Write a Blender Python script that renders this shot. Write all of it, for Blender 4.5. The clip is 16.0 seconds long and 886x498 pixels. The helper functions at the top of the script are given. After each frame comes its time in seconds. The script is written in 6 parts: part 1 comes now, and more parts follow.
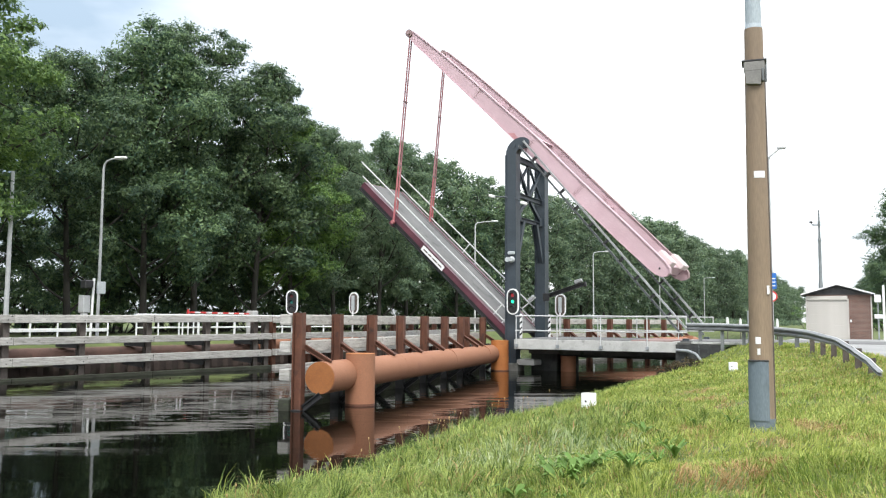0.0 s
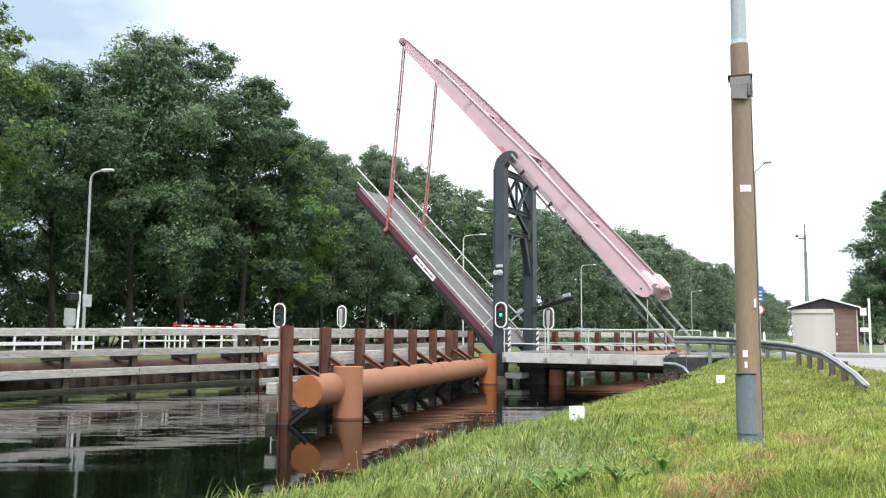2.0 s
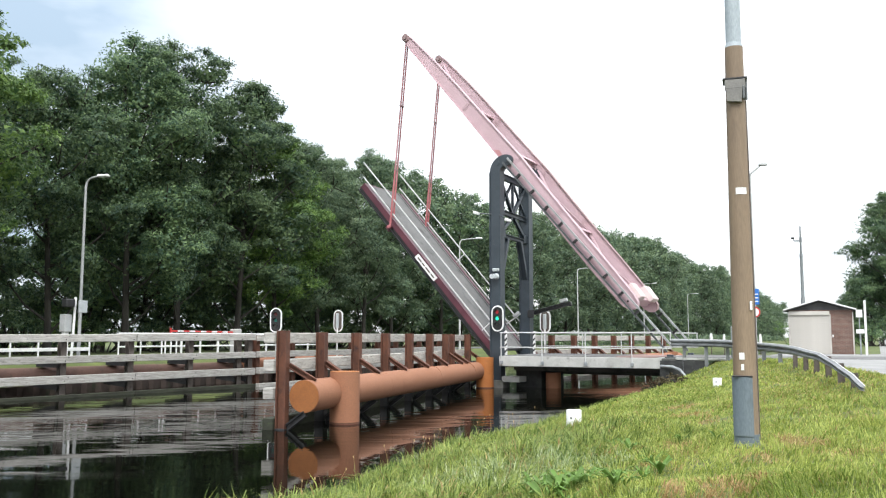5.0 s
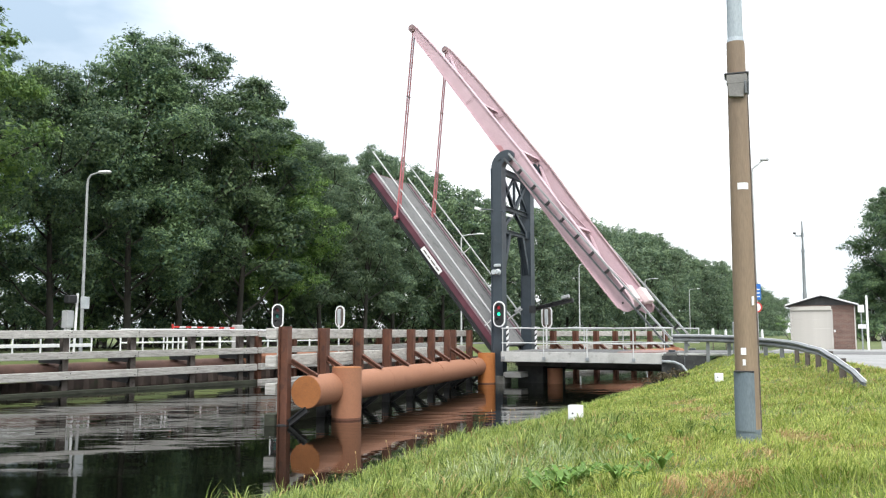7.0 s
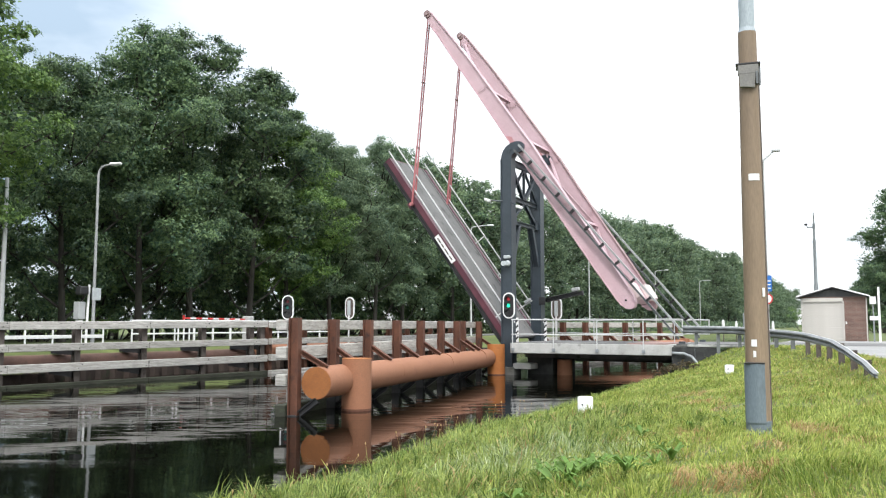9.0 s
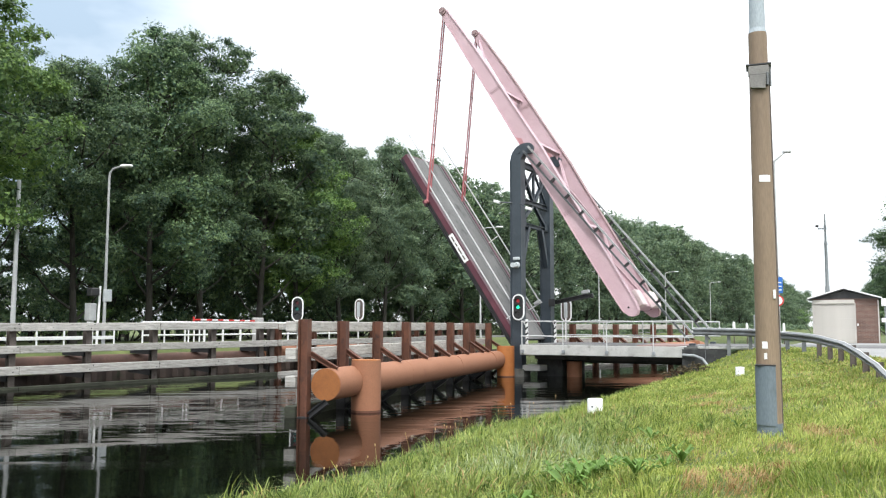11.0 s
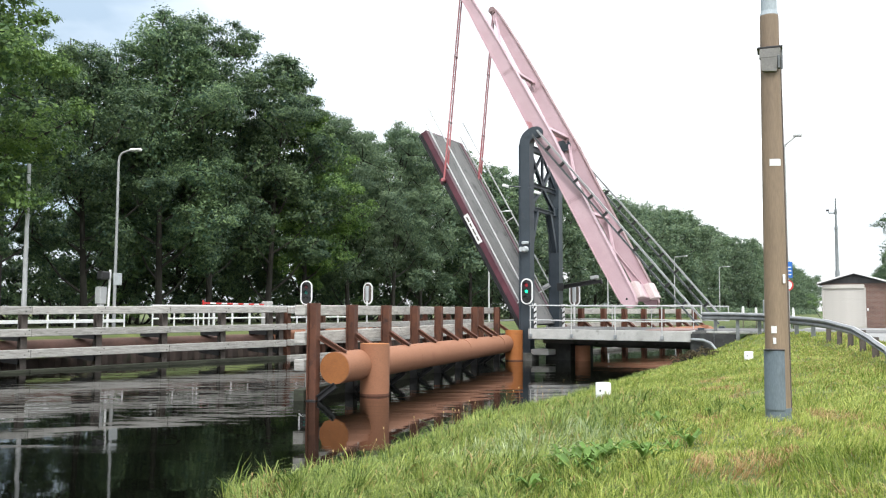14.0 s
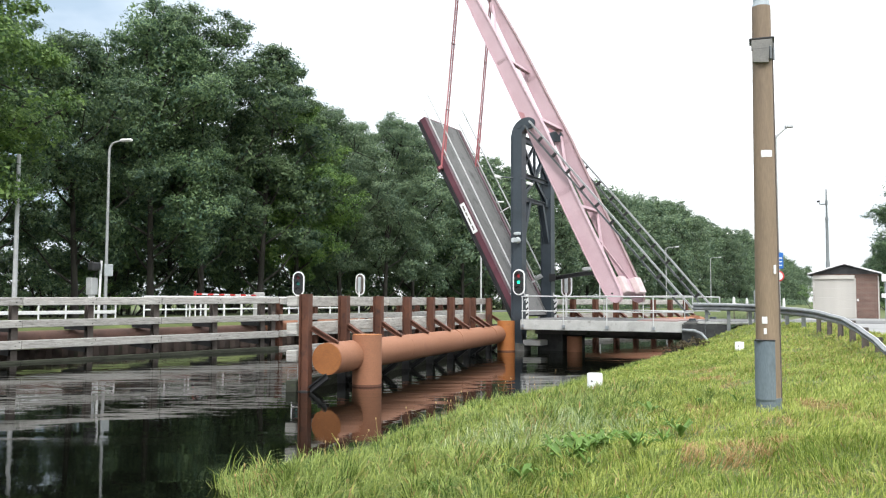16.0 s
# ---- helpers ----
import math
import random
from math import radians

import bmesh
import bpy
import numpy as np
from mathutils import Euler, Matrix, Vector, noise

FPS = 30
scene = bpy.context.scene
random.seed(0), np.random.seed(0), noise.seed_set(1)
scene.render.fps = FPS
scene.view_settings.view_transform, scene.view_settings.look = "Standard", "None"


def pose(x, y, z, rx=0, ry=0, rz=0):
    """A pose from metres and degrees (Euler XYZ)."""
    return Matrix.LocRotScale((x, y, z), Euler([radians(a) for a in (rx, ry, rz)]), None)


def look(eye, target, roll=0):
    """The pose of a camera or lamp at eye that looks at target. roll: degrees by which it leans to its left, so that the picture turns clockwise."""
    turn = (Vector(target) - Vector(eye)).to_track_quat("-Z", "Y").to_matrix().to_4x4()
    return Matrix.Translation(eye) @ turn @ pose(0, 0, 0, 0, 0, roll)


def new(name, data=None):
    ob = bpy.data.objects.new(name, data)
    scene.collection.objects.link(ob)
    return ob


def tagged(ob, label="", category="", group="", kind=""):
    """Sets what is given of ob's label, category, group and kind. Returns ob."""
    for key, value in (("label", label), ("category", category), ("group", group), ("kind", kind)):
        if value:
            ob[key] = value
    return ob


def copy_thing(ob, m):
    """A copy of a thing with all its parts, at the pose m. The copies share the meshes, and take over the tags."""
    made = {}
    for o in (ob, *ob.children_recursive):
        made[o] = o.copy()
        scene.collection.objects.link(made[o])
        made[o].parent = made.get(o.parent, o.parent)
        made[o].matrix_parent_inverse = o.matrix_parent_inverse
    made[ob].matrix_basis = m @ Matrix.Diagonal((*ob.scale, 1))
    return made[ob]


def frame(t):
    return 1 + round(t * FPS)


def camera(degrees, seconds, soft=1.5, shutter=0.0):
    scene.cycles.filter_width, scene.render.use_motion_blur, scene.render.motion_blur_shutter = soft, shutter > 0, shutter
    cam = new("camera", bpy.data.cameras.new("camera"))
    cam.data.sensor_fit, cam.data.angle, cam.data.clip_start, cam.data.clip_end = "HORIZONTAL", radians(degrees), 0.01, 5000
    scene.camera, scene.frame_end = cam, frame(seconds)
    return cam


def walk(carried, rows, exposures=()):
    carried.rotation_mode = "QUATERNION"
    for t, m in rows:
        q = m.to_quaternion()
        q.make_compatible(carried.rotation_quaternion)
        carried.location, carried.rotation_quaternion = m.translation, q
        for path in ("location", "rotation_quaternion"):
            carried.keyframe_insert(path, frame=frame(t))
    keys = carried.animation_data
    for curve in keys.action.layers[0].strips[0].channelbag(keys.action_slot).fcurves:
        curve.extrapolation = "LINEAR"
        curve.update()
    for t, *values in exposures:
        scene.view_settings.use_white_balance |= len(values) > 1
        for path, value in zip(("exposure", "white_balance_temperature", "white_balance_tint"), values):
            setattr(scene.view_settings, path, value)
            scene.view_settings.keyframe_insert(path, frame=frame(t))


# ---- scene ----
# The world: x runs along the bridge towards the near bank, y along the canal, z up from the water.
cam = camera(55.18, 16.0, soft=1.2)
EYE = (16.197, -37.829, 2.4)
VIEW = [(0.0, 94.764, -0.399, 28.047), (0.5, 94.944, -0.315, 27.802), (1.0, 95.109, -0.276, 27.565), (1.5, 95.299, -0.33, 27.455),
        (2.0, 95.657, -0.399, 27.25), (2.5, 95.872, -0.407, 27.067), (3.0, 96.008, -0.258, 27.014), (3.5, 96.076, -0.178, 27.015),
        (4.0, 96.094, -0.138, 27.013), (6.5, 95.612, -0.014, 27.068), (7.0, 95.633, -0.012, 27.139), (7.5, 95.622, 0.036, 27.268),
        (8.0, 95.452, -0.009, 27.511), (8.5, 95.258, -0.086, 27.649), (9.0, 95.057, -0.056, 27.79), (11.5, 95.17, -0.103, 28.547),
        (12.0, 95.117, -0.097, 28.659), (12.5, 94.94, -0.125, 28.826), (13.0, 94.705, -0.139, 28.979), (13.5, 94.43, -0.193, 29.052),
        (14.0, 94.09, -0.214, 28.995), (14.5, 93.805, -0.145, 29.014), (15.0, 93.518, -0.24, 28.851), (15.5, 93.436, -0.19, 28.49),
        (16.0, 93.476, -0.178, 28.467)]
walk(cam, [(t, pose(*EYE, rx, ry, rz)) for t, rx, ry, rz in VIEW])

# ---- light: an overcast sky and a weak, wide sun ----
world = bpy.data.worlds.new("overcast_sky")
scene.world = world
world.use_nodes = True
wn, wl = world.node_tree.nodes, world.node_tree.links
wn.clear()
w_out = wn.new("ShaderNodeOutputWorld")
w_bg = wn.new("ShaderNodeBackground")
w_sky = wn.new("ShaderNodeTexSky")
w_sky.sky_type, w_sky.sun_disc = "NISHITA", False
w_sky.sun_elevation, w_sky.sun_rotation = radians(48), radians(150)
w_scale = wn.new("ShaderNodeMixRGB")
w_scale.blend_type = "MULTIPLY"
w_scale.inputs["Fac"].default_value = 1.0
w_scale.inputs["Color2"].default_value = (0.10, 0.10, 0.10, 1)
w_tex = wn.new("ShaderNodeTexCoord")
w_map = wn.new("ShaderNodeMapping")
w_map.inputs["Scale"].default_value = (1.0, 1.0, 2.6)
w_noise = wn.new("ShaderNodeTexNoise")
w_noise.inputs["Scale"].default_value, w_noise.inputs["Detail"].default_value = 2.2, 6
w_ramp = wn.new("ShaderNodeValToRGB")
w_ramp.color_ramp.elements[0].position, w_ramp.color_ramp.elements[0].color = 0.18, (0.35, 0.43, 0.50, 1)
w_ramp.color_ramp.elements[1].position, w_ramp.color_ramp.elements[1].color = 0.52, (1.10, 1.10, 1.08, 1)
w_mix = wn.new("ShaderNodeMixRGB")
w_mix.inputs["Fac"].default_value = 0.86
w_bg.inputs["Strength"].default_value = 1.22
wl.new(w_tex.outputs["Generated"], w_map.inputs["Vector"])
wl.new(w_map.outputs["Vector"], w_noise.inputs["Vector"])
w_sep = wn.new("ShaderNodeSeparateXYZ")
w_west = wn.new("ShaderNodeMapRange")
w_west.inputs["From Min"].default_value, w_west.inputs["From Max"].default_value = -0.50, -0.93
w_west.inputs["To Min"].default_value, w_west.inputs["To Max"].default_value = 0.0, 0.31
w_sub = wn.new("ShaderNodeMath")
w_sub.operation = "SUBTRACT"
wl.new(w_tex.outputs["Generated"], w_sep.inputs["Vector"])
wl.new(w_sep.outputs["X"], w_west.inputs["Value"])
wl.new(w_noise.outputs["Fac"], w_sub.inputs[0])
wl.new(w_west.outputs["Result"], w_sub.inputs[1])
wl.new(w_sub.outputs[0], w_ramp.inputs["Fac"])
wl.new(w_sky.outputs["Color"], w_scale.inputs["Color1"])
wl.new(w_scale.outputs["Color"], w_mix.inputs["Color1"])
wl.new(w_ramp.outputs["Color"], w_mix.inputs["Color2"])
# an overcast sky is dimmer towards the horizon than overhead
w_high = wn.new("ShaderNodeMapRange")
w_high.inputs["To Min"].default_value, w_high.inputs["To Max"].default_value = 0.66, 1.42
w_grade = wn.new("ShaderNodeMixRGB")
w_grade.blend_type = "MULTIPLY"
w_grade.inputs["Fac"].default_value = 1.0
wl.new(w_sep.outputs["Z"], w_high.inputs["Value"])
wl.new(w_mix.outputs["Color"], w_grade.inputs["Color1"])
wl.new(w_high.outputs["Result"], w_grade.inputs["Color2"])
wl.new(w_grade.outputs["Color"], w_bg.inputs["Color"])
wl.new(w_bg.outputs["Background"], w_out.inputs["Surface"])
sun = new("sun", bpy.data.lights.new("sun", "SUN"))
sun.data.energy, sun.data.angle, sun.data.color = 1.7, radians(14), (1.0, 0.96, 0.9)
sun.matrix_world = look((22, -38, 50), (0, 0, 0))
scene.view_settings.exposure = 0.72
scene.view_settings.use_white_balance = True
scene.view_settings.white_balance_temperature = 6250


# ---- materials ----
def mat(name, c1, c2, rough=0.6, metal=0.0, scale=3.0, bump=0.15, fine=40.0, c3=None, stretch=(1, 1, 1), spec=0.5, rand=0.0, stain=0.45):
    """Two-scale mottled surface: broad patches from c1 to c2, fine grain, optional dirt colour c3."""
    m = bpy.data.materials.new(name)
    m.use_nodes = True
    nt = m.node_tree
    N, L = nt.nodes, nt.links
    bsdf = N["Principled BSDF"]
    tc = N.new("ShaderNodeTexCoord")
    mp = N.new("ShaderNodeMapping")
    mp.inputs["Scale"].default_value = stretch
    L.new(tc.outputs["Object"], mp.inputs["Vector"])
    a = N.new("ShaderNodeTexNoise")
    a.inputs["Scale"].default_value, a.inputs["Detail"].default_value, a.inputs["Roughness"].default_value = scale, 6, 0.62
    b = N.new("ShaderNodeTexNoise")
    b.inputs["Scale"].default_value, b.inputs["Detail"].default_value = fine, 4
    L.new(mp.outputs["Vector"], a.inputs["Vector"])
    L.new(mp.outputs["Vector"], b.inputs["Vector"])
    ra = N.new("ShaderNodeValToRGB")
    ra.color_ramp.elements[0].position, ra.color_ramp.elements[0].color = 0.32, (*c1, 1)
    ra.color_ramp.elements[1].position, ra.color_ramp.elements[1].color = 0.68, (*c2, 1)
    L.new(a.outputs["Fac"], ra.inputs["Fac"])
    gr = N.new("ShaderNodeMixRGB")
    gr.blend_type = "OVERLAY"
    gr.inputs["Fac"].default_value = 0.35
    L.new(ra.outputs["Color"], gr.inputs["Color1"])
    L.new(b.outputs["Fac"], gr.inputs["Color2"])
    last = gr.outputs["Color"]
    if c3:
        d = N.new("ShaderNodeTexNoise")
        d.inputs["Scale"].default_value, d.inputs["Detail"].default_value = scale * 2.3, 8
        L.new(mp.outputs["Vector"], d.inputs["Vector"])
        rd = N.new("ShaderNodeValToRGB")
        rd.color_ramp.elements[0].position, rd.color_ramp.elements[0].color = 1 - stain, (0, 0, 0, 1)
        rd.color_ramp.elements[1].position, rd.color_ramp.elements[1].color = min(1.0, 1.18 - stain), (1, 1, 1, 1)
        L.new(d.outputs["Fac"], rd.inputs["Fac"])
        mx = N.new("ShaderNodeMixRGB")
        mx.inputs["Color2"].default_value = (*c3, 1)
        L.new(rd.outputs["Color"], mx.inputs["Fac"])
        L.new(last, mx.inputs["Color1"])
        last = mx.outputs["Color"]
    if rand:
        oi = N.new("ShaderNodeObjectInfo")
        hv = N.new("ShaderNodeHueSaturation")
        mr = N.new("ShaderNodeMapRange")
        mr.inputs["To Min"].default_value, mr.inputs["To Max"].default_value = 1 - rand, 1 + rand
        L.new(oi.outputs["Random"], mr.inputs["Value"])
        L.new(mr.outputs["Result"], hv.inputs["Value"])
        L.new(last, hv.inputs["Color"])
        last = hv.outputs["Color"]
    L.new(last, bsdf.inputs["Base Color"])
    rr = N.new("ShaderNodeMapRange")
    rr.inputs["To Min"].default_value, rr.inputs["To Max"].default_value = max(0.02, rough - 0.12), min(1.0, rough + 0.12)
    L.new(b.outputs["Fac"], rr.inputs["Value"])
    L.new(rr.outputs["Result"], bsdf.inputs["Roughness"])
    bsdf.inputs["Metallic"].default_value = metal
    bsdf.inputs["Specular IOR Level"].default_value = spec
    if bump:
        bp = N.new("ShaderNodeBump")
        bp.inputs["Strength"].default_value, bp.inputs["Distance"].default_value = bump, 0.02
        L.new(b.outputs["Fac"], bp.inputs["Height"])
        L.new(bp.outputs["Normal"], bsdf.inputs["Normal"])
    return m


def glow(name, color, strength):
    m = bpy.data.materials.new(name)
    m.use_nodes = True
    b = m.node_tree.nodes["Principled BSDF"]
    b.inputs["Base Color"].default_value = (*color, 1)
    b.inputs["Emission Color"].default_value = (*color, 1)
    b.inputs["Emission Strength"].default_value = strength
    return m


def leafy(name, c1, c2, rough=0.55, trans=0.25, patch=2.2):
    """Leaves or grass blades: colour varies from piece to piece and in broad patches; some light passes through."""
    m = bpy.data.materials.new(name)
    m.use_nodes = True
    N, L = m.node_tree.nodes, m.node_tree.links
    bsdf, out = N["Principled BSDF"], N["Material Output"]
    ge = N.new("ShaderNodeNewGeometry")
    ra = N.new("ShaderNodeValToRGB")
    ra.color_ramp.elements[0].color, ra.color_ramp.elements[1].color = (*c1, 1), (*c2, 1)
    no = N.new("ShaderNodeTexNoise")
    no.inputs["Scale"].default_value, no.inputs["Detail"].default_value, no.inputs["Roughness"].default_value = 0.45, 3, 0.62
    tc = N.new("ShaderNodeTexCoord")
    L.new(tc.outputs["Object"], no.inputs["Vector"])
    ad = N.new("ShaderNodeMath")
    ad.operation = "ADD"
    ad.use_clamp = True
    s1 = N.new("ShaderNodeMath")
    s1.operation = "MULTIPLY_ADD"
    s1.inputs[1].default_value, s1.inputs[2].default_value = patch, 0.25 - patch / 2
    L.new(no.outputs["Fac"], s1.inputs[0])
    s2 = N.new("ShaderNodeMath")
    s2.operation = "MULTIPLY_ADD"
    s2.inputs[1].default_value, s2.inputs[2].default_value = 1.25, -0.38
    L.new(ge.outputs["Random Per Island"], s2.inputs[0])
    L.new(s1.outputs[0], ad.inputs[0])
    L.new(s2.outputs[0], ad.inputs[1])
    L.new(ad.outputs[0], ra.inputs["Fac"])
    hv = N.new("ShaderNodeHueSaturation")
    oi = N.new("ShaderNodeObjectInfo")
    mr = N.new("ShaderNodeMapRange")
    mr.inputs["To Min"].default_value, mr.inputs["To Max"].default_value = 0.8, 1.2
    L.new(oi.outputs["Random"], mr.inputs["Value"])
    L.new(mr.outputs["Result"], hv.inputs["Value"])
    L.new(ra.outputs["Color"], hv.inputs["Color"])
    L.new(hv.outputs["Color"], bsdf.inputs["Base Color"])
    bsdf.inputs["Roughness"].default_value = rough
    bsdf.inputs["Specular IOR Level"].default_value = 0.3
    tr = N.new("ShaderNodeBsdfTranslucent")
    L.new(hv.outputs["Color"], tr.inputs["Color"])
    mx = N.new("ShaderNodeMixShader")
    mx.inputs["Fac"].default_value = trans
    L.new(bsdf.outputs["BSDF"], mx.inputs[1])
    L.new(tr.outputs["BSDF"], mx.inputs[2])
    L.new(mx.outputs["Shader"], out.inputs["Surface"])
    return m


def water_material():
    """Still dark water: low swells, and streaks ruffled by the wind that blur what they mirror."""
    m = bpy.data.materials.new("canal_water")
    m.use_nodes = True
    N, L = m.node_tree.nodes, m.node_tree.links
    b = N["Principled BSDF"]
    b.inputs["Base Color"].default_value = (0.0022, 0.0026, 0.0017, 1)
    b.inputs["IOR"].default_value = 1.33
    tc = N.new("ShaderNodeTexCoord")

    def field(sx, sy, detail, rot, seed):
        mp = N.new("ShaderNodeMapping")
        mp.vector_type = "TEXTURE"
        mp.inputs["Location"].default_value = (seed * 7.3, seed * 3.1, seed)
        mp.inputs["Scale"].default_value = (sx, sy, 1)
        mp.inputs["Rotation"].default_value = (0, 0, radians(rot))
        no = N.new("ShaderNodeTexNoise")
        no.inputs["Scale"].default_value, no.inputs["Detail"].default_value = 1.0, detail
        L.new(tc.outputs["Object"], mp.inputs["Vector"])
        L.new(mp.outputs["Vector"], no.inputs["Vector"])
        return no.outputs["Fac"]

    def span(value, f0, f1, t0, t1):
        r = N.new("ShaderNodeMapRange")
        r.interpolation_type = "SMOOTHSTEP"
        for k, v in (("From Min", f0), ("From Max", f1), ("To Min", t0), ("To Max", t1)):
            r.inputs[k].default_value = v
        L.new(value, r.inputs["Value"])
        return r.outputs["Result"]

    def math_node(op, p, q):
        n = N.new("ShaderNodeMath")
        n.operation = op
        for k, v in enumerate((p, q)):
            if isinstance(v, float):
                n.inputs[k].default_value = v
            else:
                L.new(v, n.inputs[k])
        return n.outputs[0]
    swell, ripple = field(9.0, 2.1, 2, 34, 0), field(5.5, 0.55, 2, 36, 1)
    chop = field(0.75, 0.42, 2, 20, 5)
    # the open reach is ruffled, the lee along the near bank lies calm
    sep = N.new("ShaderNodeSeparateXYZ")
    L.new(tc.outputs["Object"], sep.inputs["Vector"])
    reach = math_node("ADD", sep.outputs["Y"], math_node("MULTIPLY", sep.outputs["X"], -0.59))
    open_reach = span(reach, -26.5, -22.0, 0.0, 1.0)
    streak = field(11.0, 1.25, 3, 33, 2)
    ruffle = span(math_node("ADD", streak, math_node("MULTIPLY", open_reach, 0.05)), 0.56, 0.68, 0.0, 1.0)
    fine = field(1.0, 0.22, 1, 31, 3)
    # long slow swells in the lee, shorter waves on the open reach
    parts = ((swell, 1.35, -0.35), (ripple, 0.13, 0.13), (chop, 0.14, 0.05), (fine, 0.045, 0.02))
    height = None
    for wave, calm, more in parts:
        h = math_node("MULTIPLY", wave, math_node("ADD", math_node("MULTIPLY", open_reach, more), calm))
        height = h if height is None else math_node("ADD", height, h)
    bp = N.new("ShaderNodeBump")
    bp.inputs["Distance"].default_value = 0.045
    L.new(height, bp.inputs["Height"])
    L.new(math_node("ADD", 0.20, math_node("ADD", math_node("MULTIPLY", open_reach, 0.22), math_node("MULTIPLY", ruffle, 0.16))), bp.inputs["Strength"])
    L.new(bp.outputs["Normal"], b.inputs["Normal"])
    L.new(span(ruffle, 0.0, 1.0, 0.03, 0.07), b.inputs["Roughness"])
    return m


def brick_material():
    """Brown facing brick in running bond with pale joints, for the far shed."""
    m = bpy.data.materials.new("brown_brick")
    m.use_nodes = True
    N, L = m.node_tree.nodes, m.node_tree.links
    b = N["Principled BSDF"]
    tc, sep, com = N.new("ShaderNodeTexCoord"), N.new("ShaderNodeSeparateXYZ"), N.new("ShaderNodeCombineXYZ")
    run = N.new("ShaderNodeMath")
    run.operation = "ADD"
    L.new(tc.outputs["Object"], sep.inputs["Vector"])
    L.new(sep.outputs["X"], run.inputs[0])
    L.new(sep.outputs["Y"], run.inputs[1])
    L.new(run.outputs[0], com.inputs["X"])
    L.new(sep.outputs["Z"], com.inputs["Y"])
    br = N.new("ShaderNodeTexBrick")
    for k, v in (("Color1", (0.115, 0.058, 0.044, 1)), ("Color2", (0.165, 0.088, 0.066, 1)), ("Mortar", (0.20, 0.165, 0.145, 1))):
        br.inputs[k].default_value = v
    for k, v in (("Scale", 1.0), ("Mortar Size", 0.010), ("Brick Width", 0.22), ("Row Height", 0.0625)):
        br.inputs[k].default_value = v
    L.new(com.outputs["Vector"], br.inputs["Vector"])
    no = N.new("ShaderNodeTexNoise")
    no.inputs["Scale"].default_value, no.inputs["Detail"].default_value = 1.8, 5
    L.new(tc.outputs["Object"], no.inputs["Vector"])
    mx = N.new("ShaderNodeMixRGB")
    mx.blend_type = "OVERLAY"
    mx.inputs["Fac"].default_value = 0.5
    L.new(br.outputs["Color"], mx.inputs["Color1"])
    L.new(no.outputs["Fac"], mx.inputs["Color2"])
    L.new(mx.outputs["Color"], b.inputs["Base Color"])
    b.inputs["Roughness"].default_value = 0.88
    bp = N.new("ShaderNodeBump")
    bp.invert = True
    bp.inputs["Strength"].default_value, bp.inputs["Distance"].default_value = 0.5, 0.008
    L.new(br.outputs["Fac"], bp.inputs["Height"])
    L.new(bp.outputs["Normal"], b.inputs["Normal"])
    return m


M_RUST = mat("weathered_rust_steel", (0.268, 0.116, 0.060), (0.305, 0.138, 0.075), 0.78, 0.0, 0.7, 0.2, 34, c3=(0.235, 0.098, 0.054), stain=0.38)
M_RUSTCAP = mat("bright_rust_plate", (0.30, 0.10, 0.022), (0.38, 0.14, 0.035), 0.75, 0.0, 1.6, 0.2, 30, c3=(0.2, 0.07, 0.03), stain=0.36)
M_RUSTEND = mat("brown_orange_rust", (0.215, 0.075, 0.018), (0.27, 0.10, 0.026), 0.75, 0.0, 1.6, 0.2, 30, c3=(0.16, 0.06, 0.025), stain=0.36)
M_RUSTDARK = mat("dark_rust_steel", (0.075, 0.030, 0.018), (0.14, 0.055, 0.030), 0.75, 0.0, 2.0, 0.25, 35, c3=(0.035, 0.02, 0.016), stain=0.42)
M_PIPEFAR = mat("dull_brown_steel", (0.10, 0.055, 0.042), (0.16, 0.088, 0.066), 0.8, 0.0, 1.1, 0.25, 30, c3=(0.06, 0.04, 0.032), stain=0.4)
M_TIMBER = mat("weathered_grey_timber", (0.27, 0.26, 0.235), (0.50, 0.485, 0.45), 0.85, 0.0, 2.2, 0.5, 26, c3=(0.09, 0.085, 0.075), stretch=(1, 1, 7), rand=0.16, stain=0.40)
M_TIMBERALG = mat("wet_algae_timber", (0.024, 0.025, 0.019), (0.055, 0.06, 0.042), 0.7, 0.0, 1.8, 0.5, 24, c3=(0.075, 0.10, 0.028), stretch=(1, 1, 6), rand=0.1, stain=0.34, spec=0.2)
M_PINK = mat("faded_pink_paint", (0.455, 0.310, 0.340), (0.525, 0.375, 0.41), 0.5, 0.0, 0.7, 0.05, 50, c3=(0.47, 0.31, 0.335), stain=0.34)
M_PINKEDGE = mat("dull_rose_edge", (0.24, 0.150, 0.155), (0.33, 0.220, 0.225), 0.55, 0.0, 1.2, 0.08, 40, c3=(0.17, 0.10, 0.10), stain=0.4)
M_REDROD = mat("red_painted_rod", (0.36, 0.10, 0.11), (0.44, 0.165, 0.17), 0.5, 0.0, 1.6, 0.05, 40, c3=(0.32, 0.18, 0.18), stain=0.4)
M_ROSE = mat("faded_rose_paint", (0.38, 0.17, 0.18), (0.46, 0.24, 0.25), 0.5, 0.0, 1.6, 0.05, 40, c3=(0.32, 0.20, 0.20), stain=0.4)
M_TIP = mat("greyed_rose_steel", (0.20, 0.135, 0.135), (0.29, 0.20, 0.20), 0.55, 0.0, 2.0, 0.1, 30, c3=(0.12, 0.09, 0.09), stain=0.4)
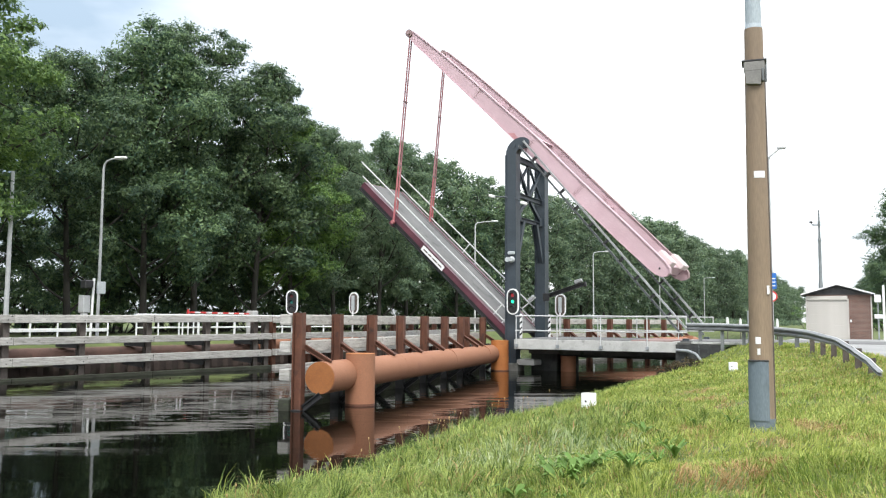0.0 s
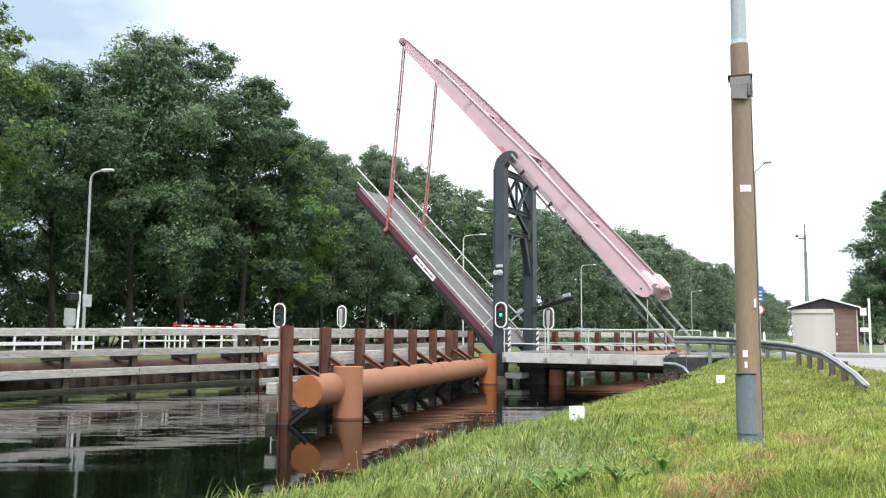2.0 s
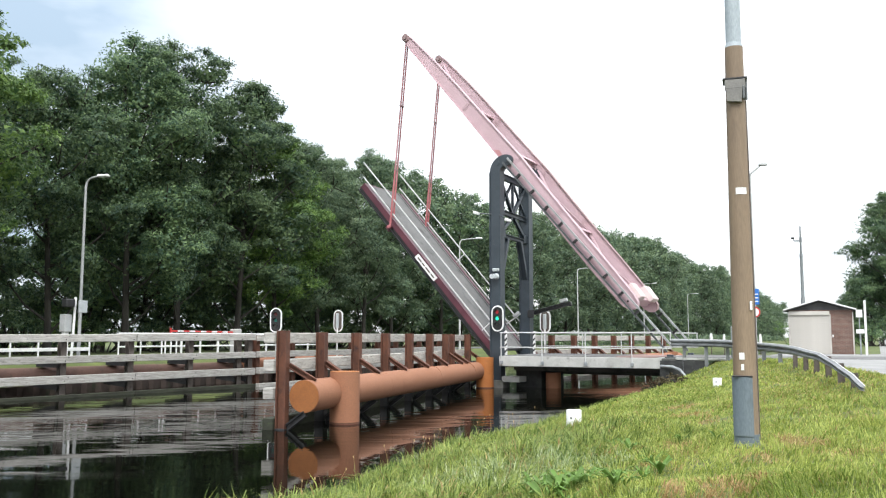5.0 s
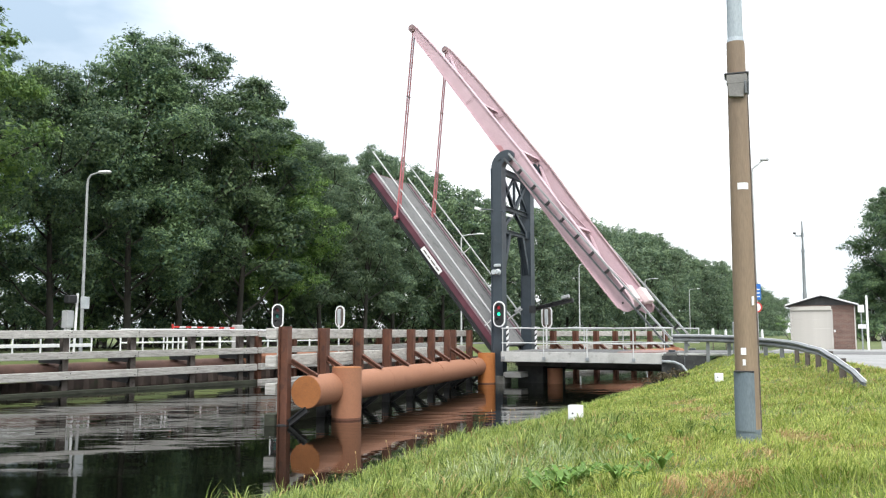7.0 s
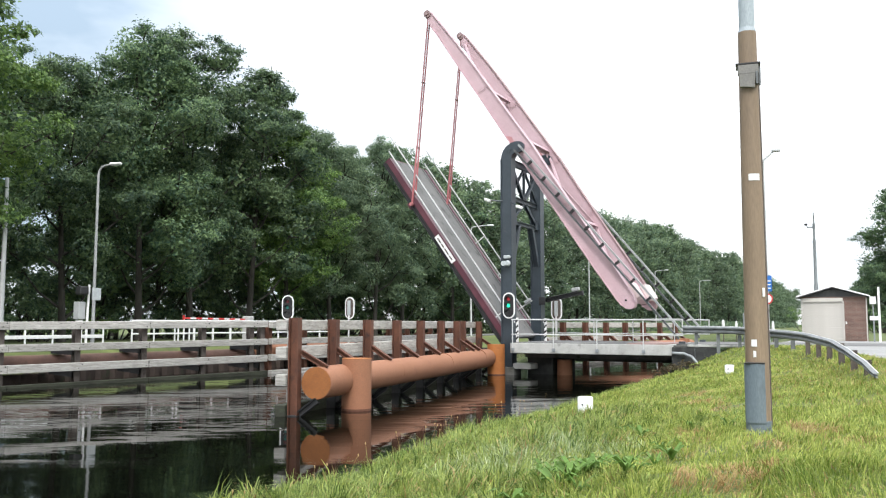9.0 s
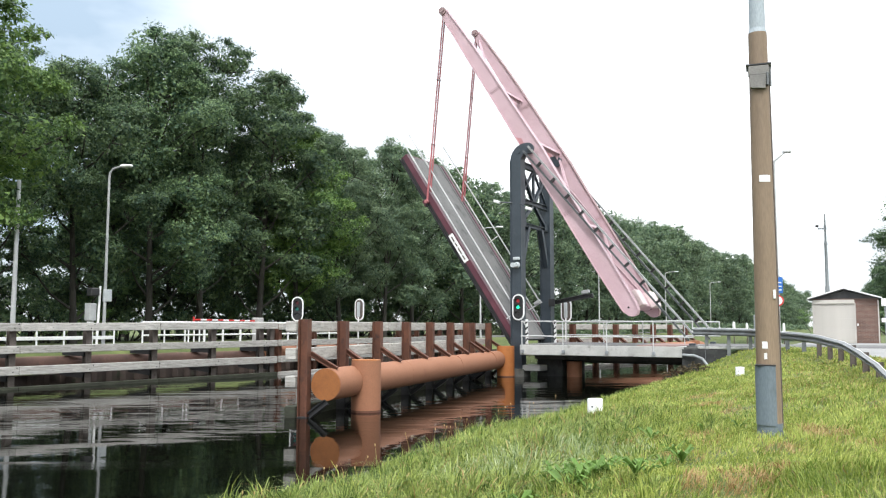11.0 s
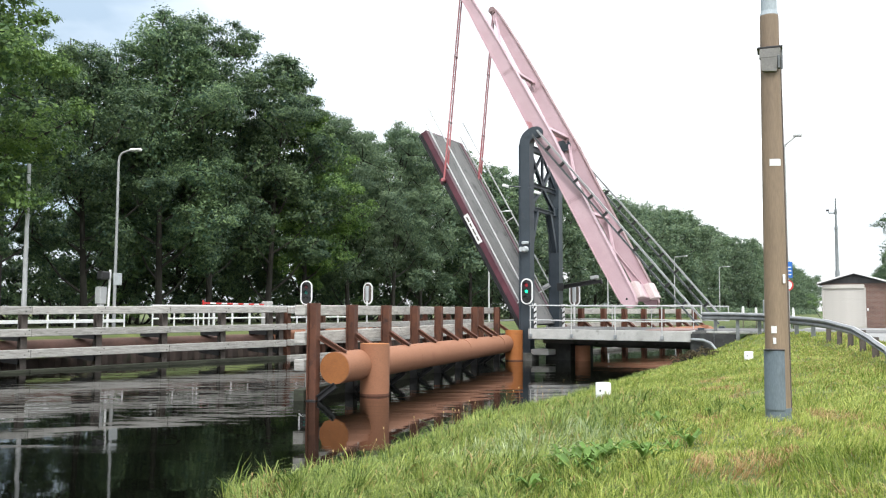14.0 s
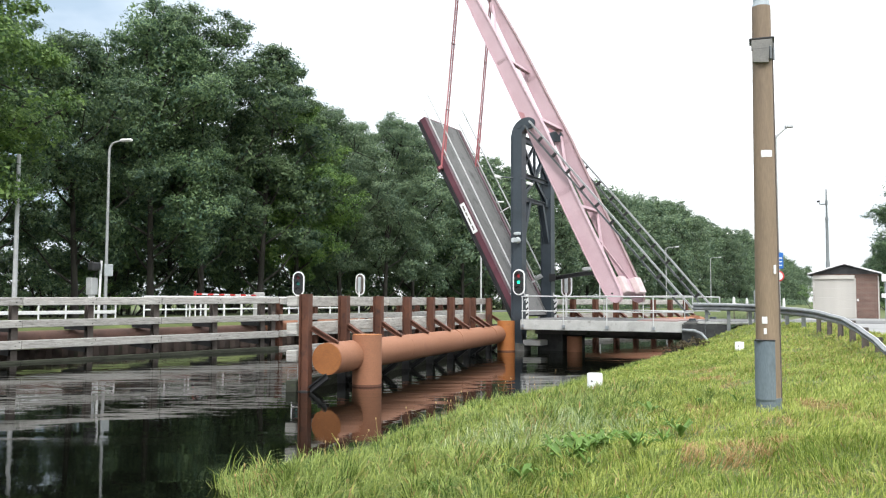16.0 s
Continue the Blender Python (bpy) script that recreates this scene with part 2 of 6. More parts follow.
M_ROD = mat("dark_rose_rod_paint", (0.21, 0.085, 0.09), (0.30, 0.14, 0.145), 0.5, 0.0, 1.6, 0.05, 40, c3=(0.16, 0.09, 0.09), stain=0.4)
M_MAROON = mat("maroon_paint", (0.070, 0.018, 0.030), (0.115, 0.032, 0.046), 0.45, 0.0, 1.2, 0.08, 40, c3=(0.07, 0.02, 0.03), stain=0.38)
M_DARK = mat("anthracite_paint", (0.024, 0.034, 0.044), (0.042, 0.055, 0.068), 0.42, 0.0, 1.0, 0.08, 50, c3=(0.09, 0.09, 0.09), stain=0.32)
M_BLACK = mat("black_steel", (0.010, 0.010, 0.011), (0.022, 0.022, 0.023), 0.5, 0.0, 2.0, 0.05, 40)
M_WHITE = mat("white_paint", (0.66, 0.67, 0.67), (0.80, 0.80, 0.79), 0.45, 0.0, 2.0, 0.05, 40, c3=(0.42, 0.41, 0.37), stain=0.33)
M_RAILWHITE = mat("weathered_white_paint", (0.44, 0.45, 0.45), (0.54, 0.545, 0.54), 0.5, 0.0, 2.0, 0.05, 40, c3=(0.34, 0.335, 0.31), stain=0.35)
M_DECK = mat("grey_wearing_deck", (0.125, 0.125, 0.122), (0.175, 0.174, 0.170), 0.9, 0.0, 0.8, 0.3, 70, c3=(0.06, 0.06, 0.06), stain=0.42)
M_GALV = mat("galvanised_steel", (0.22, 0.24, 0.25), (0.36, 0.38, 0.39), 0.5, 0.35, 3.0, 0.06, 60, c3=(0.22, 0.23, 0.23), stain=0.42)
M_GREYPOST = mat("grey_lamp_steel", (0.32, 0.33, 0.33), (0.44, 0.45, 0.45), 0.55, 0.1, 2.0, 0.05, 40)
M_CONC = mat("pale_concrete", (0.34, 0.34, 0.32), (0.48, 0.48, 0.46), 0.85, 0.0, 1.4, 0.25, 35, c3=(0.22, 0.22, 0.20), stain=0.42)
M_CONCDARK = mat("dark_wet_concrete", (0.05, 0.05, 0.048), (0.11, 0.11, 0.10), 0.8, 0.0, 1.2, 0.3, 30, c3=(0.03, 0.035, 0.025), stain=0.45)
M_BASALT = mat("dark_basalt_blocks", (0.018, 0.019, 0.020), (0.05, 0.052, 0.05), 0.8, 0.0, 3.0, 0.5, 14, c3=(0.10, 0.10, 0.09), stain=0.36)
M_POLE = mat("brown_mast_coating", (0.172, 0.124, 0.082), (0.272, 0.198, 0.130), 0.6, 0.0, 0.9, 0.12, 30, c3=(0.135, 0.108, 0.082), stretch=(3, 3, 0.35), stain=0.42)
M_BRACKET = mat("weathered_bracket_steel", (0.165, 0.160, 0.150), (0.24, 0.23, 0.215), 0.7, 0.0, 3.0, 0.1, 40, c3=(0.12, 0.115, 0.105), stain=0.42)
M_POLEGREY = mat("blue_grey_mast_steel", (0.29, 0.335, 0.365), (0.36, 0.405, 0.435), 0.55, 0.0, 1.6, 0.08, 40, c3=(0.22, 0.255, 0.28), stretch=(2, 2, 0.5), stain=0.34)
M_GREYBOX = mat("grey_cabinet_paint", (0.36, 0.39, 0.40), (0.46, 0.49, 0.50), 0.5, 0.0, 2.0, 0.05, 40, c3=(0.28, 0.29, 0.28), stain=0.36)
M_ASPHALT = mat("asphalt", (0.10, 0.10, 0.10), (0.17, 0.17, 0.165), 0.9, 0.0, 0.5, 0.3, 90, c3=(0.2, 0.2, 0.19), stain=0.4)
M_PAVE = mat("pale_worn_asphalt", (0.22, 0.22, 0.215), (0.31, 0.31, 0.30), 0.9, 0.0, 0.5, 0.3, 90, c3=(0.17, 0.17, 0.16), stain=0.4)
M_REDROAD = mat("faded_red_asphalt", (0.25, 0.165, 0.15), (0.32, 0.22, 0.20), 0.9, 0.0, 0.7, 0.3, 80)
M_SOIL = mat("grassy_soil", (0.055, 0.078, 0.018), (0.12, 0.148, 0.038), 0.95, 0.0, 0.6, 0.6, 14, c3=(0.20, 0.14, 0.06), stain=0.36)
M_BEIGE = mat("beige_shutter_paint", (0.44, 0.42, 0.385), (0.50, 0.475, 0.44), 0.55, 0.0, 0.4, 0.0, 1.2, c3=(0.41, 0.385, 0.35), stain=0.34)
M_DOOR = mat("slate_blue_door_paint", (0.105, 0.135, 0.16), (0.145, 0.18, 0.205), 0.55, 0.0, 1.6, 0.08, 40, c3=(0.07, 0.085, 0.095), stretch=(2, 2, 0.5), stain=0.40)
M_RAILGREY = mat("weathered_grey_zinc", (0.095, 0.103, 0.106), (0.17, 0.18, 0.185), 0.55, 0.3, 2.2, 0.06, 50, c3=(0.06, 0.065, 0.066), stain=0.42)
M_ROADRAIL = mat("dull_galvanised_rail", (0.13, 0.14, 0.146), (0.225, 0.24, 0.245), 0.5, 0.3, 2.2, 0.06, 50, c3=(0.10, 0.10, 0.10), stain=0.42)
M_ANTENNA = mat("dark_grey_steel", (0.11, 0.125, 0.13), (0.17, 0.185, 0.19), 0.55, 0.0, 2.0, 0.05, 40)
M_BRICK = brick_material()
M_ROOF = mat("dark_roof_felt", (0.05, 0.05, 0.055), (0.10, 0.10, 0.10), 0.9, 0.0, 2.0, 0.2, 40)
M_BARK = mat("tree_bark", (0.020, 0.018, 0.015), (0.052, 0.047, 0.038), 0.95, 0.0, 2.5, 0.8, 12, stretch=(1, 1, 0.3))
M_BLUE = mat("blue_sign_paint", (0.02, 0.12, 0.42), (0.03, 0.16, 0.5), 0.4, 0.0, 2.0, 0.0, 30)
M_RED = mat("red_paint", (0.55, 0.03, 0.03), (0.62, 0.06, 0.05), 0.4, 0.0, 2.0, 0.0, 30)
M_GLASSDARK = mat("dark_lens", (0.03, 0.03, 0.03), (0.05, 0.05, 0.05), 0.1, 0.0, 2.0, 0.0, 30)
M_LEAF = leafy("oak_leaves", (0.050, 0.098, 0.064), (0.186, 0.270, 0.118), 0.5, 0.36)
# distance haze is mixed into this paler, greyer leaf colour
M_LEAFHAZE = leafy("grey_green_leaves", (0.096, 0.150, 0.100), (0.205, 0.275, 0.150), 0.6, 0.42)
M_LEAFB = leafy("fresh_leaves", (0.062, 0.124, 0.046), (0.205, 0.318, 0.082), 0.5, 0.38)
M_GRASS = leafy("grass_blades", (0.108, 0.174, 0.021), (0.445, 0.485, 0.128), 0.5, 0.35, 1.3)
M_LONGGRASS = leafy("long_grass_blades", (0.050, 0.100, 0.014), (0.37, 0.44, 0.13), 0.45, 0.35, 1.3)
M_GREYGRASS = leafy("pale_grey_grass_blades", (0.20, 0.27, 0.12), (0.47, 0.52, 0.30), 0.5, 0.3)
M_WEED = leafy("weed_leaves", (0.10, 0.19, 0.035), (0.24, 0.37, 0.085), 0.5, 0.3)
M_DRYGRASS = leafy("dry_grass_blades", (0.33, 0.205, 0.085), (0.56, 0.41, 0.20), 0.7, 0.3)
M_POSTGREY = mat("grey_brown_steel", (0.075, 0.06, 0.052), (0.14, 0.12, 0.105), 0.8, 0.0, 2.0, 0.25, 35, c3=(0.05, 0.035, 0.03), stain=0.42)
M_BALLAST = mat("pale_pink_ballast", (0.54, 0.43, 0.43), (0.65, 0.56, 0.55), 0.7, 0.0, 2.0, 0.2, 30, c3=(0.45, 0.33, 0.32), stain=0.4)
M_SHEET = mat("dark_sheet_piling", (0.026, 0.019, 0.016), (0.062, 0.043, 0.034), 0.85, 0.0, 0.8, 0.3, 20, c3=(0.03, 0.035, 0.02), stain=0.45)
M_WATER = water_material()
M_GREENLIGHT = glow("green_signal_light", (0.03, 0.72, 0.36), 1.15)
M_DEAD = leafy("withered_scrub", (0.045, 0.035, 0.022), (0.16, 0.13, 0.07), 0.8, 0.2)
M_REDLIGHT = glow("red_signal_light", (0.30, 0.018, 0.025), 0.38)
M_DIMGREEN = glow("dim_green_signal_light", (0.015, 0.16, 0.13), 0.06)
M_DIMRED = glow("dim_red_signal_light", (0.10, 0.012, 0.015), 0.04)


# ---- builders ----
def thing(name, at, label, category, group="", kind="", rz=0.0):
    ob = new(name)
    ob.empty_display_size = 0.3
    ob.matrix_world = pose(*at, 0, 0, rz)
    return tagged(ob, label, category, group, kind)


def link_mesh(name, bm, material, smooth=False):
    me = bpy.data.meshes.new(name)
    bmesh.ops.recalc_face_normals(bm, faces=bm.faces)
    if smooth:
        # caps are cut loose, so that the round sides shade evenly
        bmesh.ops.split_edges(bm, edges=[e for e in bm.edges if any(len(f.verts) > 4 for f in e.link_faces)])
        for f in bm.faces:
            f.smooth = len(f.verts) == 4
    bm.to_mesh(me)
    bm.free()
    me.materials.append(material)
    ob = new(name, me)
    return ob


def part(name, bm, material, parent, label="", smooth=False):
    ob = link_mesh(name, bm, material, smooth)
    ob.parent = parent
    if label:
        ob["label"] = label
    return ob


def same(name, ob, parent, m):
    """Another piece on the same mesh."""
    o = new(name, ob.data)
    o.parent = parent
    o.matrix_basis = m
    return o


def B():
    return bmesh.new()


def box(bm, lo, hi, bevel=0.0, m=None):
    lo, hi = Vector(lo), Vector(hi)
    r = bmesh.ops.create_cube(bm, size=1.0, matrix=Matrix.Translation((lo + hi) / 2) @ Matrix.Diagonal((*(hi - lo), 1)))
    vs = r["verts"]
    if m is not None:
        bmesh.ops.transform(bm, matrix=m, verts=vs)
    if bevel:
        es = list({e for v in vs for e in v.link_edges})
        bmesh.ops.bevel(bm, geom=es, offset=bevel, segments=1, affect="EDGES")
    return bm


def rod(bm, p, q, r, n=10, r2=None):
    p, q = Vector(p), Vector(q)
    d = q - p
    m = Matrix.Translation((p + q) / 2) @ d.to_track_quat("Z", "Y").to_matrix().to_4x4()
    bmesh.ops.create_cone(bm, cap_ends=True, segments=n, radius1=r, radius2=r if r2 is None else r2, depth=d.length, matrix=m)
    return bm


def bar(bm, p, q, w, h, up=(0, 0, 1), bevel=0.0):
    """A rectangular bar from p to q, w wide and h high."""
    p, q = Vector(p), Vector(q)
    z = (q - p).normalized()
    x = Vector(up).cross(z).normalized()
    y = z.cross(x)
    m = Matrix((x, y, z)).transposed().to_4x4()
    m.translation = (p + q) / 2
    l = (q - p).length / 2
    return box(bm, (-w / 2, -h / 2, -l), (w / 2, h / 2, l), bevel, m)


def hbeam(bm, p, q, w, h, t=0.03, up=(0, 0, 1)):
    """An H section from p to q: two flanges w wide, h apart, and a web."""
    p, q = Vector(p), Vector(q)
    z = (q - p).normalized()
    x = Vector(up).cross(z).normalized()
    y = z.cross(x)
    m = Matrix((x, y, z)).transposed().to_4x4()
    m.translation = (p + q) / 2
    l = (q - p).length / 2
    box(bm, (-w / 2, -h / 2, -l), (w / 2, -h / 2 + t, l), 0, m)
    box(bm, (-w / 2, h / 2 - t, -l), (w / 2, h / 2, l), 0, m)
    box(bm, (-t / 2, -h / 2 + t, -l), (t / 2, h / 2 - t, l), 0, m)
    return bm


def tube(bm, pts, r, n=10):
    """A bent tube through the points, of radius r (or one radius for each point)."""
    pts = [Vector(p) for p in pts]
    rs = r if isinstance(r, (list, tuple)) else [r] * len(pts)
    rings = []
    ref = None
    for i, p in enumerate(pts):
        d = (pts[min(i + 1, len(pts) - 1)] - pts[max(i - 1, 0)]).normalized()
        if ref is None:
            ref = d.orthogonal().normalized()
        ref = (ref - d * ref.dot(d)).normalized()
        o = d.cross(ref)
        rings.append([bm.verts.new(p + (ref * math.cos(a) + o * math.sin(a)) * rs[i]) for a in [2 * math.pi * k / n for k in range(n)]])
    for a, b in zip(rings, rings[1:]):
        for k in range(n):
            bm.faces.new((a[k], a[(k + 1) % n], b[(k + 1) % n], b[k]))
    bm.faces.new(rings[0][::-1])
    bm.faces.new(rings[-1])
    return bm


def plate(bm, outline, y0, y1):
    """An upright plate in the x-z plane, between y0 and y1."""
    a = [bm.verts.new((x, y0, z)) for x, z in outline]
    b = [bm.verts.new((x, y1, z)) for x, z in outline]
    n = len(a)
    bm.faces.new(a)
    bm.faces.new(b[::-1])
    for k in range(n):
        bm.faces.new((a[k], b[k], b[(k + 1) % n], a[(k + 1) % n]))
    return bm


def smooth_step(x, a, b):
    t = min(1.0, max(0.0, (x - a) / (b - a)))
    return t * t * (3 - 2 * t)


# ---- the ground: one sheet, with the canal cut into it ----
def edge_near(y):
    e = max(7.1 - 0.06 * (max(-45, min(10, y)) + 1), 7.5)
    # a small tongue of turf, and the corner past which the bank draws back
    e += 0.14 * (1 - smooth_step(y, -27.0, -25.0)) + 0.22 * math.exp(-((y + 27.9) / 0.7) ** 2) - 0.58 * math.exp(-((y + 29.35) / 0.40) ** 2)
    return e + 0.95 * max(0.0, min(1.4, -29.75 - y)) - 0.45 * math.exp(-((y + 21.3) / 1.3) ** 2)


def road_edge(y):
    return 13.5 - 0.179 * max(-40, min(0, y)) + 1.4 * smooth_step(-y, 16, 27)


def ground_z(x, y):
    e = edge_near(y)
    if x > -4:
        if y < -22:
            s = 0.13
        elif y < -10:
            s = 0.13 + 0.05 * (y + 22) / 12
        elif y < -4:
            s = 0.18 + 0.08 * (y + 10) / 6
        elif y < 0:
            s = 0.26 + 0.24 * (y + 4) / 4
        else:
            s = 0.5
        d = x - e
        if d < 0:
            return max(-1.6, 0.05 + d * 1.6)
        z = 0.05 + min(d * s * 1.25, d * s + 0.06) + 0.06 * smooth_step(d, 0.1, 1.2)
        low = 0.24 * smooth_step(-y, 4.0, 8.5) * (1 - smooth_step(x, 13.8, 15.0))
        top = 1.52 - low
        z = top - (top - z) * 1.0 if z < top - 0.15 else top - 0.15 * math.exp(-(z - top + 0.15) / 0.15)
        z += 0.035 * noise.noise((x * 0.7, y * 0.7, 0)) * min(1, d)
        e2 = road_edge(y)
        z += 0.09 * math.exp(-((x - 14.7) ** 2 + (y + 26.6) ** 2) / 3.0)
        return z + (1.525 - z) * smooth_step(x, e2 - 1.2, e2 - 0.1)
    d = -14.55 - x
    if d < 0:
        return max(-1.6, 0.35 + d * 1.6)
    return 0.35 + 0.95 * smooth_step(d, 0, 3.0) + 0.03 * noise.noise((x * 0.5, y * 0.5, 3))


def spaced(stops):
    out = []
    for a, b, step in stops:
        n = max(1, round((b - a) / step))
        out += [a + (b - a) * k / n for k in range(n)]
    return out + [stops[-1][1]]


def make_ground():
    xs = spaced([(-2500, -300, 550), (-300, -60, 40), (-60, -20, 5), (-20, -13, 0.7), (-13, 5, 6), (5, 18, 0.4), (18, 40, 2.2), (40, 300, 40), (300, 2500, 550)])
    ys = spaced([(-2500, -300, 550), (-300, -60, 40), (-60, -38, 3), (-38, 4, 0.6), (4, 40, 3), (40, 300, 20), (300, 2500, 550)])
    nx = len(xs)
    verts = [(x, y, ground_z(x, y)) for y in ys for x in xs]
    faces = [(j * nx + i, j * nx + i + 1, (j + 1) * nx + i + 1, (j + 1) * nx + i) for j in range(len(ys) - 1) for i in range(nx - 1)]
    me = bpy.data.meshes.new("ground")
    me.from_pydata(verts, [], faces)
    for p in me.polygons:
        p.use_smooth = True
    me.materials.append(M_SOIL)
    return tagged(new("ground", me), "grassy canal banks and flat land, mown green turf", "ground", kind="structure")


make_ground()


def make_water():
    bm = B()
    vs = [bm.verts.new(p) for p in ((-18, -600, 0), (12, -600, 0), (12, 900, 0), (-18, 900, 0))]
    bm.faces.new(vs)
    return tagged(link_mesh("water", bm, M_WATER), "dark canal water with slow ripples and reflections", "water", kind="structure")


water = make_water()


# ---- roads ----
def strip(name, pts, width, z, material, label, thick=0.06):
    bm = B()
    pts = [Vector((x, y, 0)) for x, y in pts]
    rows = []
    for i, p in enumerate(pts):
        d = (pts[min(i + 1, len(pts) - 1)] - pts[max(i - 1, 0)]).normalized()
        s = Vector((-d.y, d.x, 0)) * width / 2
        rows.append([bm.verts.new((*(p + k * s).xy, zz)) for k, zz in ((1, z), (-1, z), (-1, z - thick), (1, z - thick))])
    for a, b in zip(rows, rows[1:]):
        for k in range(4):
            bm.faces.new((a[k], a[(k + 1) % 4], b[(k + 1) % 4], b[k]))
    bm.faces.new(rows[0])
    bm.faces.new(rows[-1][::-1])
    return tagged(link_mesh(name, bm, material), label, "road", kind="structure")


strip("road_canal", [(22.8, -300)] + [(road_edge(y) + 3.2, y) for y in range(-34, 3, 2)] + [(17.6, 6), (19.5, 12), (19.5, 400)], 6.4, 1.553, M_PAVE, "grey asphalt road along the canal bank")
strip("road_approach", [(8.0, 1.9), (16.6, 1.9)], 5.4, 1.565, M_ASPHALT, "grey asphalt approach road to the drawbridge")
strip("pavement_forecourt", [(11.6, 7.3), (16.4, 7.3)], 5.6, 1.559, M_PAVE, "pale worn paving in front of the shed")
strip("road_far", [(-20.5, -300), (-20.5, 500)], 4.2, 1.36, M_ASPHALT, "grey asphalt road on the far bank")
strip("road_far_approach", [(-19.0, 1.9), (-12.4, 1.9)], 4.4, 1.40, M_ASPHALT, "grey asphalt ramp to the far bridge end", 0.25)


# ---- the near guiding fender: posts, timbers, pipe, piles ----
FD = Vector((-0.1941, 0.9810, 0))          # along the near fender, away from the open water
FN = Vector((0.9810, 0.1941, 0))           # towards the near bank
F0 = Vector((2.85, -17.7, 0))              # pile at the fender's head


def make_near_fender():
    t = thing("guide_fender", F0, "rust-brown steel pipe fender with grey timbers in the canal", "fender", "guide fenders")

    def P(s, off, z):
        v = FD * s + FN * off
        return (v.x, v.y, z)
    bm = B()
    rod(bm, P(-1.9, -0.35, 0.86), P(17.5, -0.35, 0.80), 0.425, 44)
    part("pipe", bm, M_RUST, t, "horizontal rust-brown steel pipe", True)
    bm = B()
    rod(bm, P(-1.925, -0.35, 0.86), P(-1.898, -0.35, 0.86), 0.412, 44)
    part("end_plate", bm, M_RUSTEND, t, "orange rusted pipe end plate")
    for w in (3.9, 9.7, 15.2):
        bm = B()
        rod(bm, P(w - 0.015, -0.35, 0.842), P(w + 0.015, -0.35, 0.842), 0.4275, 44)
        part("weld_seam", bm, M_RUST, t)
    for s in (0.0, 17.35):
        bm = B()
        rod(bm, P(s, 0, -1.6), P(s, 0, 1.43), 0.415, 44)
        pile = part("tubular_post", bm, M_RUST if s == 0 else M_RUSTCAP, t, "upright rust-brown tubular pile", True)
        bm = B()
        rod(bm, P(s, 0, 1.43), P(s, 0, 1.442), 0.41, 44)
        part("cap", bm, M_RUSTCAP, pile)
        bm = B()
        rod(bm, P(s, 0, -0.3), P(s, 0, 0.055), 0.418, 44)
        part("wet_band", bm, M_RUSTDARK, pile, "dark wet band at the waterline", True)
    stops = [-1.95, 0.53, 3.25, 6.0, 8.7, 11.4, 13.85, 14.78, 17.8]
    for i, s in enumerate(stops):
        bm = B()
        hbeam(bm, P(s, -0.95, -1.6), P(s, -0.95, 2.53 if i else 2.56), 0.25, 0.27, 0.03, up=FN)
        post = part("post", bm, M_RUSTDARK, t, "dark rust H-section post")
        # black sleeve on the post's lower end paints the shade below the pipe
        bm = B()
        box(bm, (-0.14, -0.145, -1.6), (0.14, 0.145, 0.5 if i else 0.03), 0.01)
        o = part("tarred_foot", bm, M_BLACK, post, "black tarred lower end")
        o.matrix_basis = Matrix.Translation(P(s, -0.95, 0)) @ Matrix.Rotation(math.atan2(FN.y, FN.x), 4, "Z")
        bm = B()
        k = 0.0 if i else 0.32
        hbeam(bm, P(s + k * 0.3, -0.82, 1.66), P(s + k, -0.16, 1.24), 0.20, 0.14, 0.025)
        part("strut", bm, M_RUSTDARK, t)
        # lower strut coloured black for the same shade
        bm = B()
        hbeam(bm, P(s, -0.8, 0.05), P(s, -0.30, 0.42), 0.18, 0.16, 0.025)
        part("strut", bm, M_BLACK, t)
    for k, (z0, z1) in enumerate(((2.22, 2.51), (1.50, 1.80), (0.78, 1.08), (-0.02, 0.30))):
        for s0, s1 in ((-2.18, 4.6), (4.615, 12.6), (12.615, 18.0)):
            bm = B()
            bar(bm, P(s0, -1.25, (z0 + z1) / 2), P(s1, -1.25, (z0 + z1) / 2), 0.30, z1 - z0, bevel=0.02)
            part("timber", bm, M_TIMBERALG if k == 3 else M_TIMBER, t, "grey weathered timber beam")
    return t


make_near_fender()


